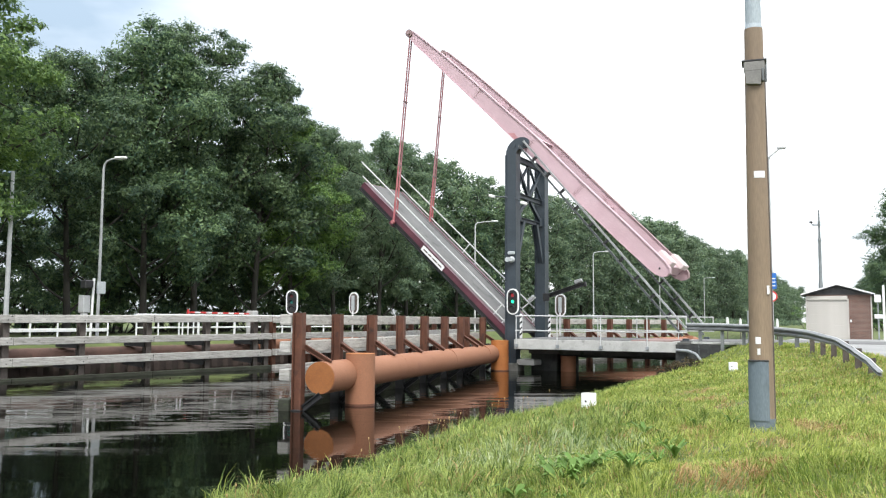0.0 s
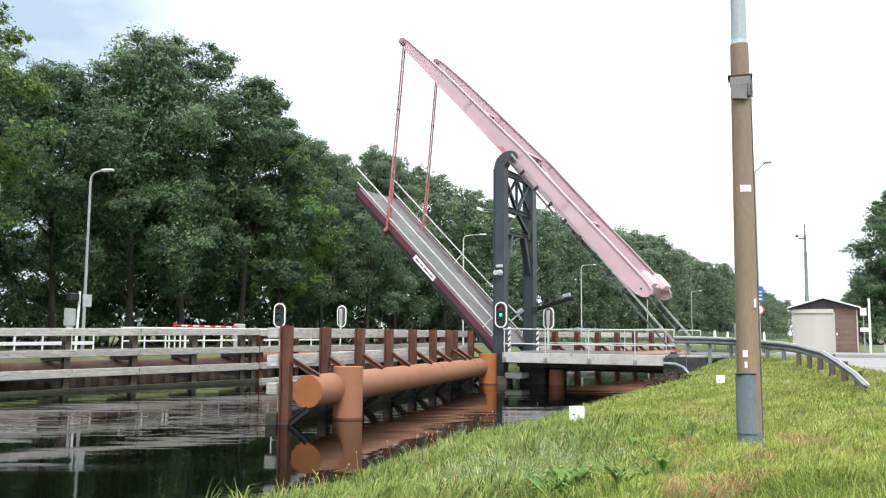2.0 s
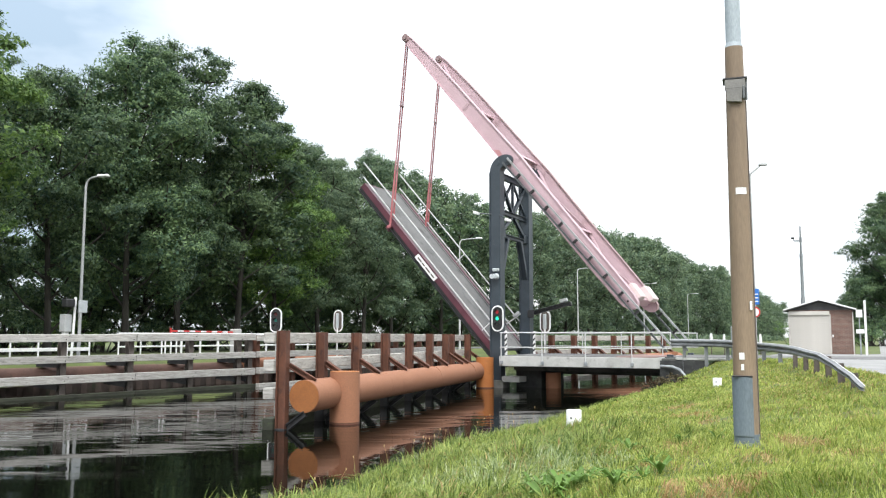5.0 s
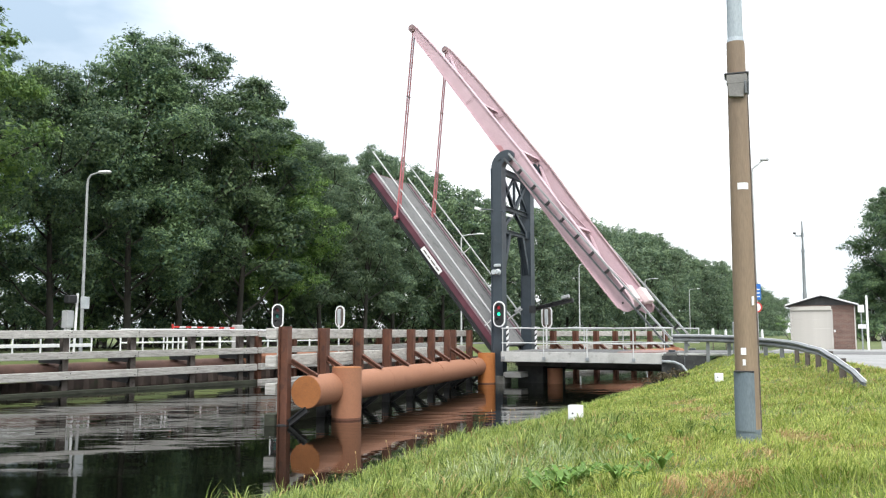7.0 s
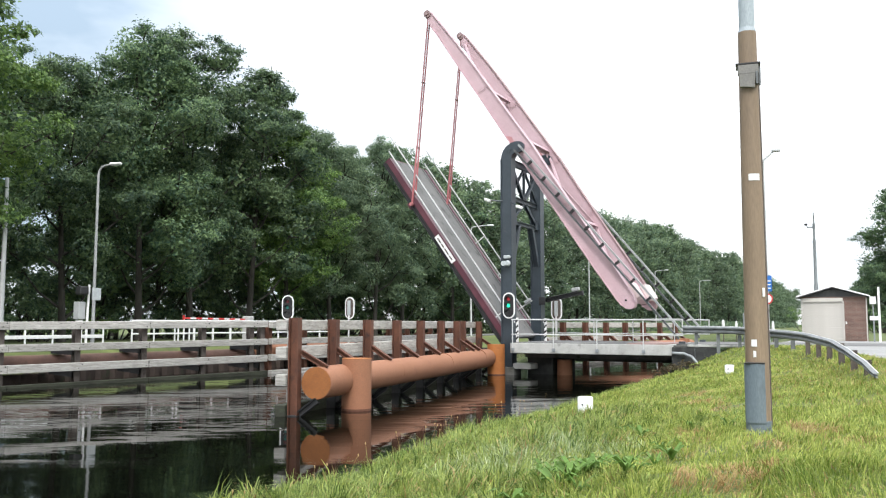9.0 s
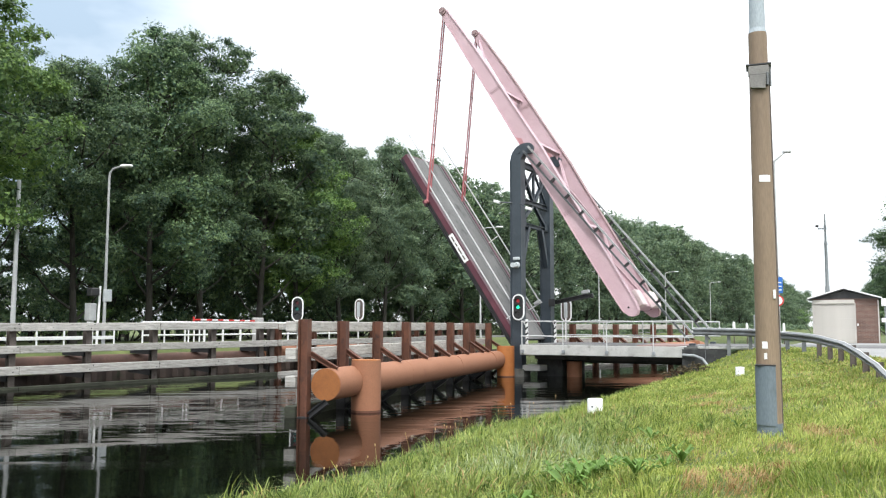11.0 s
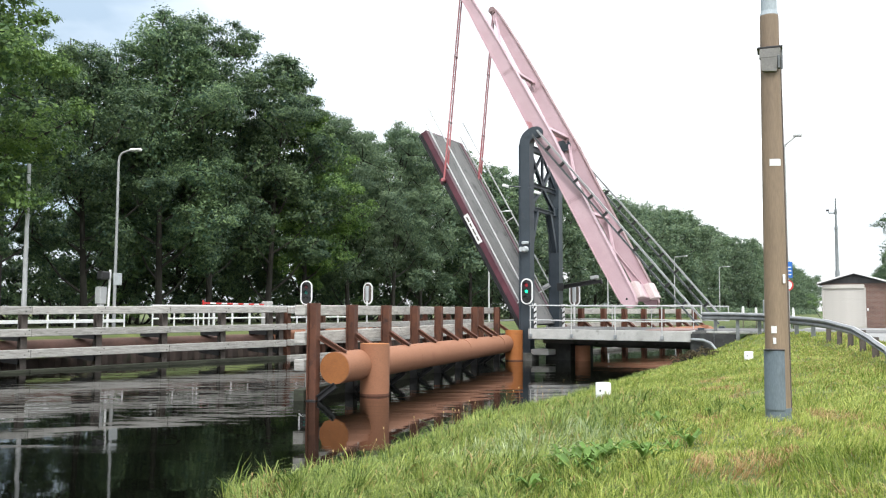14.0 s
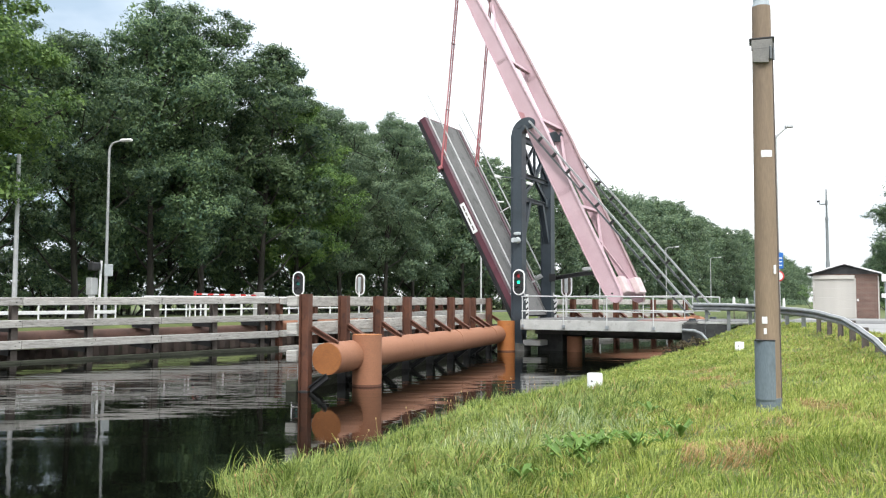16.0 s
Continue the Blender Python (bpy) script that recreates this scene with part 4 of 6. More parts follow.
def make_hanger(y):
    """Twin hanger rods with a red lower sleeve, built upwards from the foot."""
    t = thing("hanger_rod", (-6.9, y, 7.45), "red and pink twin hanger rod of the drawbridge", "hanger rod", "hanger rods")
    L = 9.83
    for s in (-0.115, 0.115):
        bm = B()
        rod(bm, (0, s * 0.92, 3.2), (0, s * 0.86, L), 0.043, 8)
        part("rod", bm, M_ROD, t)
        bm = B()
        rod(bm, (0, s * 0.98, 2.4), (0, s * 0.92, 5.6), 0.045, 12, 0.037)
        part("middle_sleeve", bm, M_ROSE, t, "faded rose middle sleeve", True)
        bm = B()
        rod(bm, (0, s * 1.15, -0.05), (0, s, 3.0), 0.056, 12, 0.046)
        part("sleeve", bm, M_REDROD, t, "dull red lower sleeve", True)
    for z in (0.75, 3.0, 6.4):
        bm = B()
        box(bm, (-0.045, -0.17, z - 0.03), (0.045, 0.17, z + 0.03))
        part("clamp", bm, M_REDROD if z < 2 else M_TIP, t)
    bm = B()
    rod(bm, (0, -0.3, 0), (0, 0.3, 0), 0.09, 14)
    part("foot_pin", bm, M_REDROD, t)
    return t


hangers = [make_hanger(0.0), make_hanger(WIDE)]


# ---- the near bridge end: slab, railings ----
def make_approach():
    t = thing("bridge_approach", (0.3, 0, 1.02), "pale concrete approach slab of the bridge", "bridge deck", kind="structure")
    bm = B()
    box(bm, (0.05, -1.0, 0.03), (7.6, 4.9, 0.50), 0.02)
    part("slab", bm, M_CONC, t, "pale grey concrete edge beam")
    bm = B()
    box(bm, (0.1, -0.9, 0.504), (5.6, 4.8, 0.53))
    part("surface", bm, M_ASPHALT, t, "grey asphalt")
    bm = B()
    box(bm, (5.61, -0.98, 0.504), (7.3, 3.4, 0.545))
    part("end_surface", bm, M_REDROAD, t, "faded red asphalt")
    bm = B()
    # added girders: depth and dark colour stand in for shade under the slab
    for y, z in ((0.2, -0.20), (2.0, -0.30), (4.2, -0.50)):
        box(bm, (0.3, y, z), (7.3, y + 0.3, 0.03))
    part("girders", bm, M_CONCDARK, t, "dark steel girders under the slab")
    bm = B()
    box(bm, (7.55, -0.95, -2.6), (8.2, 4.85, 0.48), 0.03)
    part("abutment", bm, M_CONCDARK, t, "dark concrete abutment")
    for x, y in ((2.08, 0.8),):
        bm = B()
        rod(bm, (x, y, -2.6), (x, y, -0.3), 0.36, 24)
        part("tubular_post", bm, M_RUST, t, "rust-brown tubular pile", True)
    bm = B()
    tube(bm, [(7.6, -1.15, 0.16), (8.1, -1.2, 0.14), (8.45, -1.35, 0.02), (8.7, -1.5, -0.25), (8.75, -1.55, -0.6)], 0.06, 10)
    part("drain_pipe", bm, M_GALV, t, "bent grey drain pipe")
    bm = B()
    box(bm, (-0.1, -0.35, -0.74), (0.8, 0.6, -0.48), 0.03)
    part("bearing_beam", bm, M_CONC, t)
    bm = B()
    box(bm, (0.2, 0.75, -2.6), (1.5, 4.0, 0.025), 0.03)
    part("pier", bm, M_BASALT, t, "dark pier under the slab")
    bm = B()
    plate(bm, [(7.55, -1.0), (9.3, -0.5), (9.5, 0.40), (7.55, 0.40)], -1.04, -0.80)
    part("wing_wall", bm, M_BASALT, t, "dark stone wing wall beside the abutment")
    bm = B()
    box(bm, (8.2, -1.02, 0.42), (12.6, -0.86, 0.53), 0.02)
    part("kerb", bm, M_CONC, t, "pale concrete kerb along the approach road")
    return t


make_approach()


def make_railing(y, x0, x1, label):
    t = thing("railing", (x0, y, 1.2), label, "railing", "bridge railings")
    L = x1 - x0
    for z in (1.40, 0.72):
        bm = B()
        pts = [(L * k / 12, 0.0, z + 0.012 * math.sin(k * 1.3)) for k in range(13)]
        tube(bm, pts, 0.030, 8)
        part("rail", bm, M_RAILWHITE, t, "white tubular rail")
    for x in (0.05, 2.07, 4.12, 6.20, L - 0.03):
        bm = B()
        rod(bm, (x, 0, -0.02 if x < L - 0.1 else 0.7), (x, 0, 1.40), 0.027, 8)
        part("post", bm, M_RAILWHITE, t)
        if x < L - 0.1:
            bm = B()
            box(bm, (x - 0.07, -0.03, -0.06), (x + 0.07, 0.07, 0.10), 0.01)
            part("bracket", bm, M_GALV, t)
    return t


def make_hazard_board(x, y):
    t = thing("hazard_board", (x, y, 1.55), "narrow white board with slanted black bars beside the tower leg", "hazard board", "hazard boards")
    bm = B()
    box(bm, (-0.065, -0.015, 0.0), (0.065, 0.015, 1.15), 0.008)
    board = part("board", bm, M_WHITE, t)
    for k in range(4):
        bm = B()
        plate(bm, [(-0.063, 0.10 + k * 0.27), (0.063, 0.21 + k * 0.27), (0.063, 0.31 + k * 0.27), (-0.063, 0.20 + k * 0.27)], -0.021, -0.016)
        part("stripe", bm, M_BLACK, board)
    return t


make_hazard_board(0.62, -0.78)
make_hazard_board(0.55, WIDE - 0.72)
make_railing(-1.06, 0.44, 8.35, "white tubular railing along the bridge approach")
make_railing(4.96, 0.44, 8.35, "white tubular railing on the far side of the approach")


# ---- signal lights for ships ----
def make_signal(x, y, z, rz, label, lit=True, group="ship signals", pole=0.0, green=M_GREENLIGHT, red=M_REDLIGHT):
    t = thing("ship_signal", (x, y, z), label, "signal light", group, rz=rz)
    W, H2 = 0.31, 0.62

    def pill(w, h):
        c = h - w
        pts = [(w * math.cos(a), c + w * math.sin(a)) for a in [radians(k) for k in range(0, 181, 15)]]
        return pts + [(w * math.cos(a), -c + w * math.sin(a)) for a in [radians(k) for k in range(180, 361, 15)]]
    bm = B()
    plate(bm, pill(W, H2), -0.02, 0.02)
    board = part("backboard", bm, M_WHITE, t, "white rimmed board")
    if not lit:
        bm = B()
        plate(bm, pill(W - 0.07, H2 - 0.07), 0.021, 0.03)
        part("back_panel", bm, M_POSTGREY, t, "dark back panel inside the pale rim")
    bm = B()
    plate(bm, pill(W - 0.065, H2 - 0.065), -0.035, -0.021)
    part("face", bm, M_BLACK, t, "black face")
    for z2, m in ((0.30, red), (0.0, green), (-0.30, M_GLASSDARK)):
        bm = B()
        rod(bm, (0, -0.05, z2), (0, -0.036, z2), 0.082, 18)
        lens = part("lens", bm, m if lit else M_GLASSDARK, t, {0.30: "red lens", 0.0: "lit green lens"}.get(z2, "dark lens"))
        bm = B()
        for k in range(9):
            a0, a1 = radians(k * 20), radians(k * 20 + 20)
            vs = [bm.verts.new((0.125 * math.cos(a), yy, z2 + 0.125 * math.sin(a))) for a, yy in ((a0, -0.036), (a1, -0.036), (a1, -0.18), (a0, -0.18))]
            bm.faces.new(vs)
        part("hood", bm, M_BLACK, lens)
    bm = B()
    box(bm, (-0.09, 0.02, -0.42), (0.09, 0.16, 0.42), 0.03)
    part("housing", bm, M_GREYBOX if not lit else M_BLACK, t)
    if pole:
        bm = B()
        rod(bm, (0, 0.1, -0.62 - pole), (0, 0.1, 0.2), 0.045, 10)
        part("mast", bm, M_WHITE, t, "white signal mast")
    return t


make_signal(0.13, -0.62, 3.28, 0, "lit ship signal with white rim on the tower leg")
make_signal(-10.56, -3.75, 3.22, 18, "dimly lit ship signal with white rim on the fender", pole=1.6, green=M_DIMGREEN, red=M_DIMRED)
make_signal(-10.95, 2.35, 3.3, 180, "ship signal seen from its grey back on the fender", False, pole=1.6)
make_signal(0.02, 6.2, 3.24, 180, "ship signal seen from its grey back behind the tower", False, pole=1.7)


# ---- the near bank: mast, bollards, guard rail, shed ----
def make_mast():
    x, y = 14.70, -26.6
    z = 1.118
    t = thing("light_mast", (x, y, z), "tall brown-coated steel mast with grey foot on the grass bank", "mast", rz=7.5)
    bm = B()
    rod(bm, (0, 0, -0.8), (0, 0, 5.02), 0.150, 40, 0.113)
    part("lower_tube", bm, M_POLE, t, "brown weathered lower tube", True)
    bm = B()
    rod(bm, (0, 0, 5.02), (0, 0, 5.08), 0.113, 32, 0.098)
    part("collar", bm, M_POLEGREY, t, "pale blue-grey collar", True)
    bm = B()
    tube(bm, [(0, 0, 5.075), (0, 0, 6.0), (0, 0, 7.5), (0, 0, 9.5), (0, 0, 11.5)], [0.097, 0.094, 0.09, 0.08, 0.07], 32)
    part("upper_tube", bm, M_POLEGREY, t, "pale blue-grey upper tube", True)
    bm = B()
    ring = [(r * math.sin(a), -r * math.cos(a)) for r, side in ((0.170, 1), (0.140, -1)) for a in [radians(side * k) for k in range(-66, 31, 8)]]
    ring = [p if k < 13 else (0.140 * math.sin(radians(30 - 8 * (k - 13))), -0.140 * math.cos(radians(30 - 8 * (k - 13)))) for k, p in enumerate(ring)]
    lo = [bm.verts.new((x0, y0, 0.08)) for x0, y0 in ring]
    hi = [bm.verts.new((x0, y0, 0.80)) for x0, y0 in ring]
    for k in range(len(ring)):
        k2 = (k + 1) % len(ring)
        bm.faces.new((lo[k], lo[k2], hi[k2], hi[k]))
    bm.faces.new(lo)
    bm.faces.new(hi)
    part("foot_door", bm, M_DOOR, t, "blue-grey service door at the foot")
    bm = B()
    box(bm, (-0.150, -0.172, 0.795), (0.09, -0.05, 0.815), 0.006)
    part("door_lip", bm, M_BLACK, t)
    bm = B()
    rod(bm, (0, 0, -0.6), (0, 0, 0.10), 0.152, 40)
    part("foot_sleeve", bm, M_DOOR, t, "dark slate foot sleeve", True)
    bm = B()
    rod(bm, (0, 0, 4.55), (0, 0, 4.585), 0.140, 32)
    box(bm, (-0.15, -0.15, 4.565), (0.15, 0.12, 4.59), 0.006)
    part("clamp", bm, M_BLACK, t, "dark clamp ring")
    bm = B()
    box(bm, (-0.125, -0.150, 4.44), (0.125, -0.06, 4.565), 0.01)
    plate(bm, [(-0.11, 4.44), (0.085, 4.44), (0.075, 4.26), (-0.10, 4.28)], -0.170, -0.09)
    part("clamp_plate", bm, M_BRACKET, t, "grey weathered bracket plate")
    bm = B()
    box(bm, (0.085, -0.16, 4.30), (0.118, -0.08, 4.47), 0.008)
    rod(bm, (0.135, -0.09, 4.30), (0.135, -0.09, 4.52), 0.014, 8)
    part("clamp_bolt", bm, M_RAILGREY, t)
    for px, pz, w, h in ((0.035, 3.08, 0.14, 0.085), (-0.03, 1.01, 0.065, 0.085), (-0.025, 0.88, 0.035, 0.075)):
        bm = B()
        r = 0.152 - 0.0074 * pz
        a0 = math.asin(max(-1, min(1, px / r)))
        n = 5
        cols = []
        for k in range(n + 1):
            a = a0 + (k / n - 0.5) * w / r
            cols.append([bm.verts.new((r * math.sin(a), -r * math.cos(a) - 0.002, pz + dz)) for dz in (0, h)])
        for c, d in zip(cols, cols[1:]):
            bm.faces.new((c[0], d[0], d[1], c[1]))
        part("sticker", bm, M_WHITE, t, "white sticker")
    bm = B()
    box(bm, (0.085, -0.125, 1.62), (0.115, -0.085, 1.73), 0.004)
    part("sticker", bm, M_WHITE, t, "white tag")
    bm = B()
    tube(bm, [(0.146, 0.0, -0.4), (0.143, 0.0, 1.2), (0.130, 0.0, 3.0), (0.120, 0.0, 4.5)], 0.012, 6)
    part("cable", bm, M_POSTGREY, t)
    return t


make_mast()


def make_bollard(x, y, r, h, label):
    t = thing("marker_bollard", (x, y, ground_z(x, y)), label, "bollard", "marker bollards")
    bm = B()
    rod(bm, (0, 0, -0.3), (0, 0, h), r, 20, r * 0.97)
    bmesh.ops.bevel(bm, geom=[e for e in bm.edges if e.calc_face_angle(0) > 1], offset=0.008, segments=1, affect="EDGES")
    part("post", bm, M_WHITE, t, "white painted post", True)
    bm = B()
    rod(bm, (-0.01, -r - 0.006, h * 0.55), (-0.01, -r + 0.01, h * 0.55), 0.02, 8)
    part("eye", bm, M_BLACK, t)
    return t


make_bollard(10.36, -20.25, 0.165, 0.35, "short white marker bollard in the grass")
make_bollard(11.75, -10.6, 0.135, 0.26, "short white marker bollard in the grass near the road")

RAIL = [(8.3, -1.0), (9.4, -1.1), (10.6, -1.5), (11.7, -2.6), (12.7, -4.4), (13.6, -7.0), (14.2, -9.6), (14.8, -13.0), (15.3, -16.0), (15.7, -17.9), (15.93, -18.9)]


def make_guard_rail():
    t = thing("guard_rail", (RAIL[0][0], RAIL[0][1], 1.5), "grey galvanised guard rail curving down at its end", "guard rail")
    o = Vector((RAIL[0][0], RAIL[0][1], 1.5))
    pts = []
    for i in range(len(RAIL) - 1):
        for k in range(4):
            f = k / 4
            p = [RAIL[max(i - 1, 0)], RAIL[i], RAIL[i + 1], RAIL[min(i + 2, len(RAIL) - 1)]]
            q = [0.5 * (2 * p[1][c] + (p[2][c] - p[0][c]) * f + (2 * p[0][c] - 5 * p[1][c] + 4 * p[2][c] - p[3][c]) * f * f + (3 * p[1][c] - p[0][c] - 3 * p[2][c] + p[3][c]) * f ** 3) for c in (0, 1)]
            pts.append(q)
    pts.append(RAIL[-1])
    top = []
    for x, y in pts:
        top.append(Vector((x, y, np.interp(-y, (1.0, 3.0, 7.0, 10.0, 13.0, 16.0, 17.9, 18.9), (2.32, 2.20, 2.12, 2.03, 1.99, 1.83, 1.63, 1.44)))) - o)
    prof = [(0.0, 0.0), (-0.08, -0.035), (-0.08, -0.07), (0.0, -0.105), (0.0, -0.12), (-0.08, -0.155), (-0.08, -0.19), (0.0, -0.225)]
    bm = B()
    prev = None
    for i, p in enumerate(top):
        k = 1.35 - 0.92 * smooth_step(i, len(top) * 0.40, len(top) - 1)
        d = (top[min(i + 1, len(top) - 1)] - top[max(i - 1, 0)]).normalized()
        s = Vector((d.y, -d.x, 0)).normalized()
        ring = [bm.verts.new(p + s * (-u) + Vector((0, 0, w * k))) for u, w in prof] + [bm.verts.new(p + s * (-u + 0.012) + Vector((0, 0, w * k))) for u, w in reversed(prof)]
        if prev:
            m = len(ring)
            for k in range(m):
                bm.faces.new((prev[k], prev[(k + 1) % m], ring[(k + 1) % m], ring[k]))
        prev = ring
    part("beam", bm, M_ROADRAIL, t, "corrugated galvanised rail")
    # thin white tube paints the sky's glint along the rail's upper edge
    bm = B()
    tube(bm, [p + Vector((0, 0, 0.006)) for p in top], 0.009, 6)
    part("top_edge", bm, M_WHITE, t, "bright rolled upper edge")
    for i in range(2, len(top) - 3, 3):
        p = top[i]
        g = ground_z(p.x + o.x, p.y + o.y) - o.z
        bm = B()
        hbeam(bm, (p.x + 0.10, p.y + 0.03, g - 0.4), (p.x + 0.10, p.y + 0.03, p.z - 0.02), 0.10, 0.14, 0.015, up=(1, 0.2, 0))
        part("post", bm, M_ROADRAIL if i < len(top) // 2 else M_POSTGREY, t, "weathered grey post")
    return t


make_guard_rail()


def make_shed():
    y = 10.2
    x0, x1, xs = 12.07, 15.08, 14.03
    t = thing("shed", (x0, y, 1.5), "small shed with beige roller shutter and brown brick wall", "shed")
    W = x1 - x0
    D = 3.4
    h = 2.32
    S = xs - x0
    bm = B()
    for lo, hi in (((0, 0.12, -0.2), (0.08, D, h)), ((W - 0.1, 0.12, -0.2), (W, D, h)), ((0, D - 0.1, -0.2), (W, D, h)), ((S, 0.06, -0.2), (W, 0.16, h)), ((0, 0.06, 2.12), (S, 0.16, h))):
        box(bm, lo, hi)
    part("wall", bm, M_BRICK, t, "brown brick wall")
    n = 22
    bm = B()
    box(bm, (0.06, 0.055, 0), (S - 0.02, 0.085, 2.05))
    shutter = part("shutter", bm, M_BEIGE, t, "beige roller shutter")
    bm = B()
    box(bm, (0.06, 0.047, 0.0015), (S - 0.02, 0.055, 2.05 / n - 0.0015), 0.003)
    slat = part("slat", bm, M_BEIGE, shutter)
    for k in range(1, n):
        same("slat", slat, shutter, pose(0, 0, 2.05 * k / n))
    bm = B()
    box(bm, (0.0, -0.04, 2.05), (S, 0.09, 2.26), 0.02)
    part("shutter_box", bm, M_BEIGE, t, "pale shutter box")
    for gx in (-0.02, S - 0.02):
        bm = B()
        box(bm, (gx, 0.02, -0.1), (gx + 0.07, 0.1, 2.1))
        part("shutter_guide", bm, M_BEIGE, t)
    bm = B()
    box(bm, (S + 0.10, -0.02, 0.92), (S + 0.16, 0.06, 1.05), 0.01)
    part("lock_plate", bm, M_WHITE, t)
    ap = W / 2
    bm = B()
    plate(bm, [(-0.02, h), (W + 0.02, h), (ap, h + 0.42)], 0.05, 0.12)
    part("gable", bm, M_ROOF, t, "dark gable board")
    for s, name in ((-1, "roof_slope"), (1, "roof_slope")):
        bm = B()
        e = -0.22 if s < 0 else W + 0.22
        ze = h - 0.06
        plate(bm, [(e, ze), (ap, h + 0.46), (ap, h + 0.55), (e, ze + 0.09)], -0.25, D + 0.2)
        part(name, bm, M_ROOF, t, "dark felt roof")
        bm = B()
        plate(bm, [(e, ze + 0.04), (ap, h + 0.50), (ap, h + 0.57), (e, ze + 0.11)], -0.28, -0.25)
        part("fascia", bm, M_WHITE, t, "white fascia board")
    bm = B()
    box(bm, (W, 0.06, -0.2), (W + 0.05, 0.3, h - 0.1))
    part("corner_trim", bm, M_BEIGE, t)
    return t


make_shed()


# ---- street lamps, masts, signs ----
def make_lamp(x, y, z, h, arm, rz, label, bright=True):
    t = thing("street_lamp", (x, y, z), label, "street lamp", "street lamps", rz=rz)
    bm = B()
    if not bright:
        tube(bm, [(0, 0, -0.3), (0, 0, 1.2), (0, 0, h - 0.6), (0.06, 0, h - 0.45), (arm + 0.2, 0, h - 0.08)], [0.10, 0.085, 0.06, 0.05, 0.035], 10)
    else:
        tube(bm, [(0, 0, -0.3), (0, 0, 1.2), (0, 0, h - 0.5), (0.05, 0, h - 0.24), (0.18, 0, h - 0.08), (0.40 * arm + 0.1, 0, h), (arm, 0, h + 0.05)], [0.10, 0.085, 0.06, 0.055, 0.05, 0.046, 0.04], 10)
    part("column", bm, M_RAILWHITE if arm > 1 else M_GREYPOST, t, "grey steel column", True)
    bm = B()
    if bright:
        box(bm, (arm - 0.1, -0.13, h - 0.01), (arm + 0.55, 0.13, h + 0.13), 0.05)
    else:
        box(bm, (arm + 0.12, -0.10, h - 0.10), (arm + 0.52, 0.10, h + 0.04), 0.04)
    part("lantern", bm, M_WHITE if bright else M_GREYPOST, t, "pale lantern head")
    return t


make_lamp(-19.6, -7.95, 1.1, 9.4, 0.75, 15, "grey street lamp with short arm on the far bank")
make_lamp(-18.2, 33.0, 1.1, 10.4, 1.6, 20, "grey street lamp with long arm on the far bank")
make_lamp(-18.2, 68.0, 1.1, 10.2, 1.6, 20, "grey street lamp with long arm on the far bank")
make_lamp(-18.2, 103.0, 1.1, 10.2, 1.6, 20, "grey street lamp with long arm on the far bank")
make_lamp(-18.2, 140.0, 1.1, 10.2, 1.6, 20, "grey street lamp with long arm on the far bank")
make_lamp(10.98, 5.3, 1.5, 9.3, 0.30, 10, "grey street lamp beside the approach road", False)


def make_plain_post():
    t = thing("lamp_column", (-19.6, -13.0, 1.1), "plain grey column under the far trees", "lamp column")
    bm = B()
    rod(bm, (0, 0, -0.2), (0, 0, 8.0), 0.12, 12, 0.08)
    part("column", bm, M_GREYPOST, t)
    return t


make_plain_post()


def make_antenna():
    x, y = 10.7, 40.0
    t = thing("antenna_mast", (x, y, 1.4), "slim grey antenna mast with small side arm", "mast")
    bm = B()
    tube(bm, [(0, 0, -0.3), (0, 0, 4.35), (0, 0, 4.4), (0, 0, 7.95)], [0.19, 0.17, 0.135, 0.11], 12)
    part("column", bm, M_ANTENNA, t, "", True)
    bm = B()
    rod(bm, (0, 0, 7.85), (0, 0, 8.1), 0.15, 12, 0.11)
    part("collar", bm, M_ANTENNA, t)
    bm = B()
    tube(bm, [(0, 0, 8.0), (0, 0, 9.3), (0, 0, 10.45)], [0.085, 0.07, 0.05], 10)
    part("antenna", bm, M_ANTENNA, t, "slim upper tube")
    bm = B()
    rod(bm, (0.0, 0, 9.1), (0, 0, 9.5), 0.11, 10)
    bar(bm, (0, 0, 9.2), (-0.52, 0, 9.22), 0.07, 0.10)
    bar(bm, (-0.50, 0, 9.16), (-0.58, 0, 9.44), 0.05, 0.05, up=(0, 1, 0))
    arm = part("side_arm", bm, M_ANTENNA, t)
    bm = B()
    box(bm, (-0.74, -0.1, 9.38), (-0.50, 0.1, 9.54), 0.03)
    part("camera", bm, M_BLACK, arm, "small dark camera")
    return t


make_antenna()


def make_road_sign():
    t = thing("road_sign", (11.02, 4.9, 1.5), "road sign post with blue panel and round prohibition sign", "road sign")
    bm = B()
    rod(bm, (0, 0, -0.3), (0, 0, 3.1), 0.04, 10)
    part("post", bm, M_GALV, t)
    bm = B()
    box(bm, (-0.25, -0.075, 2.45), (0.25, -0.045, 3.2), 0.01)
    panel = part("panel", bm, M_BLUE, t, "blue panel with pale bars")
    bm = B()
    for z in (2.58, 2.75, 2.92):
        box(bm, (-0.20, -0.082, z), (0.20, -0.076, z + 0.05))
    part("lettering", bm, M_WHITE, panel)
    bm = B()
    rod(bm, (0.02, -0.07, 2.1), (0.02, -0.045, 2.1), 0.26, 28)
    disc = part("disc", bm, M_RED, t, "round red rimmed disc")
    bm = B()
    rod(bm, (0.02, -0.078, 2.1), (0.02, -0.071, 2.1), 0.20, 28)
    part("disc_face", bm, M_WHITE, disc)
    bm = B()
    box(bm, (-0.02, -0.084, 2.03), (0.05, -0.079, 2.17))
    part("symbol", bm, M_BLACK, disc)
    return t


make_road_sign()


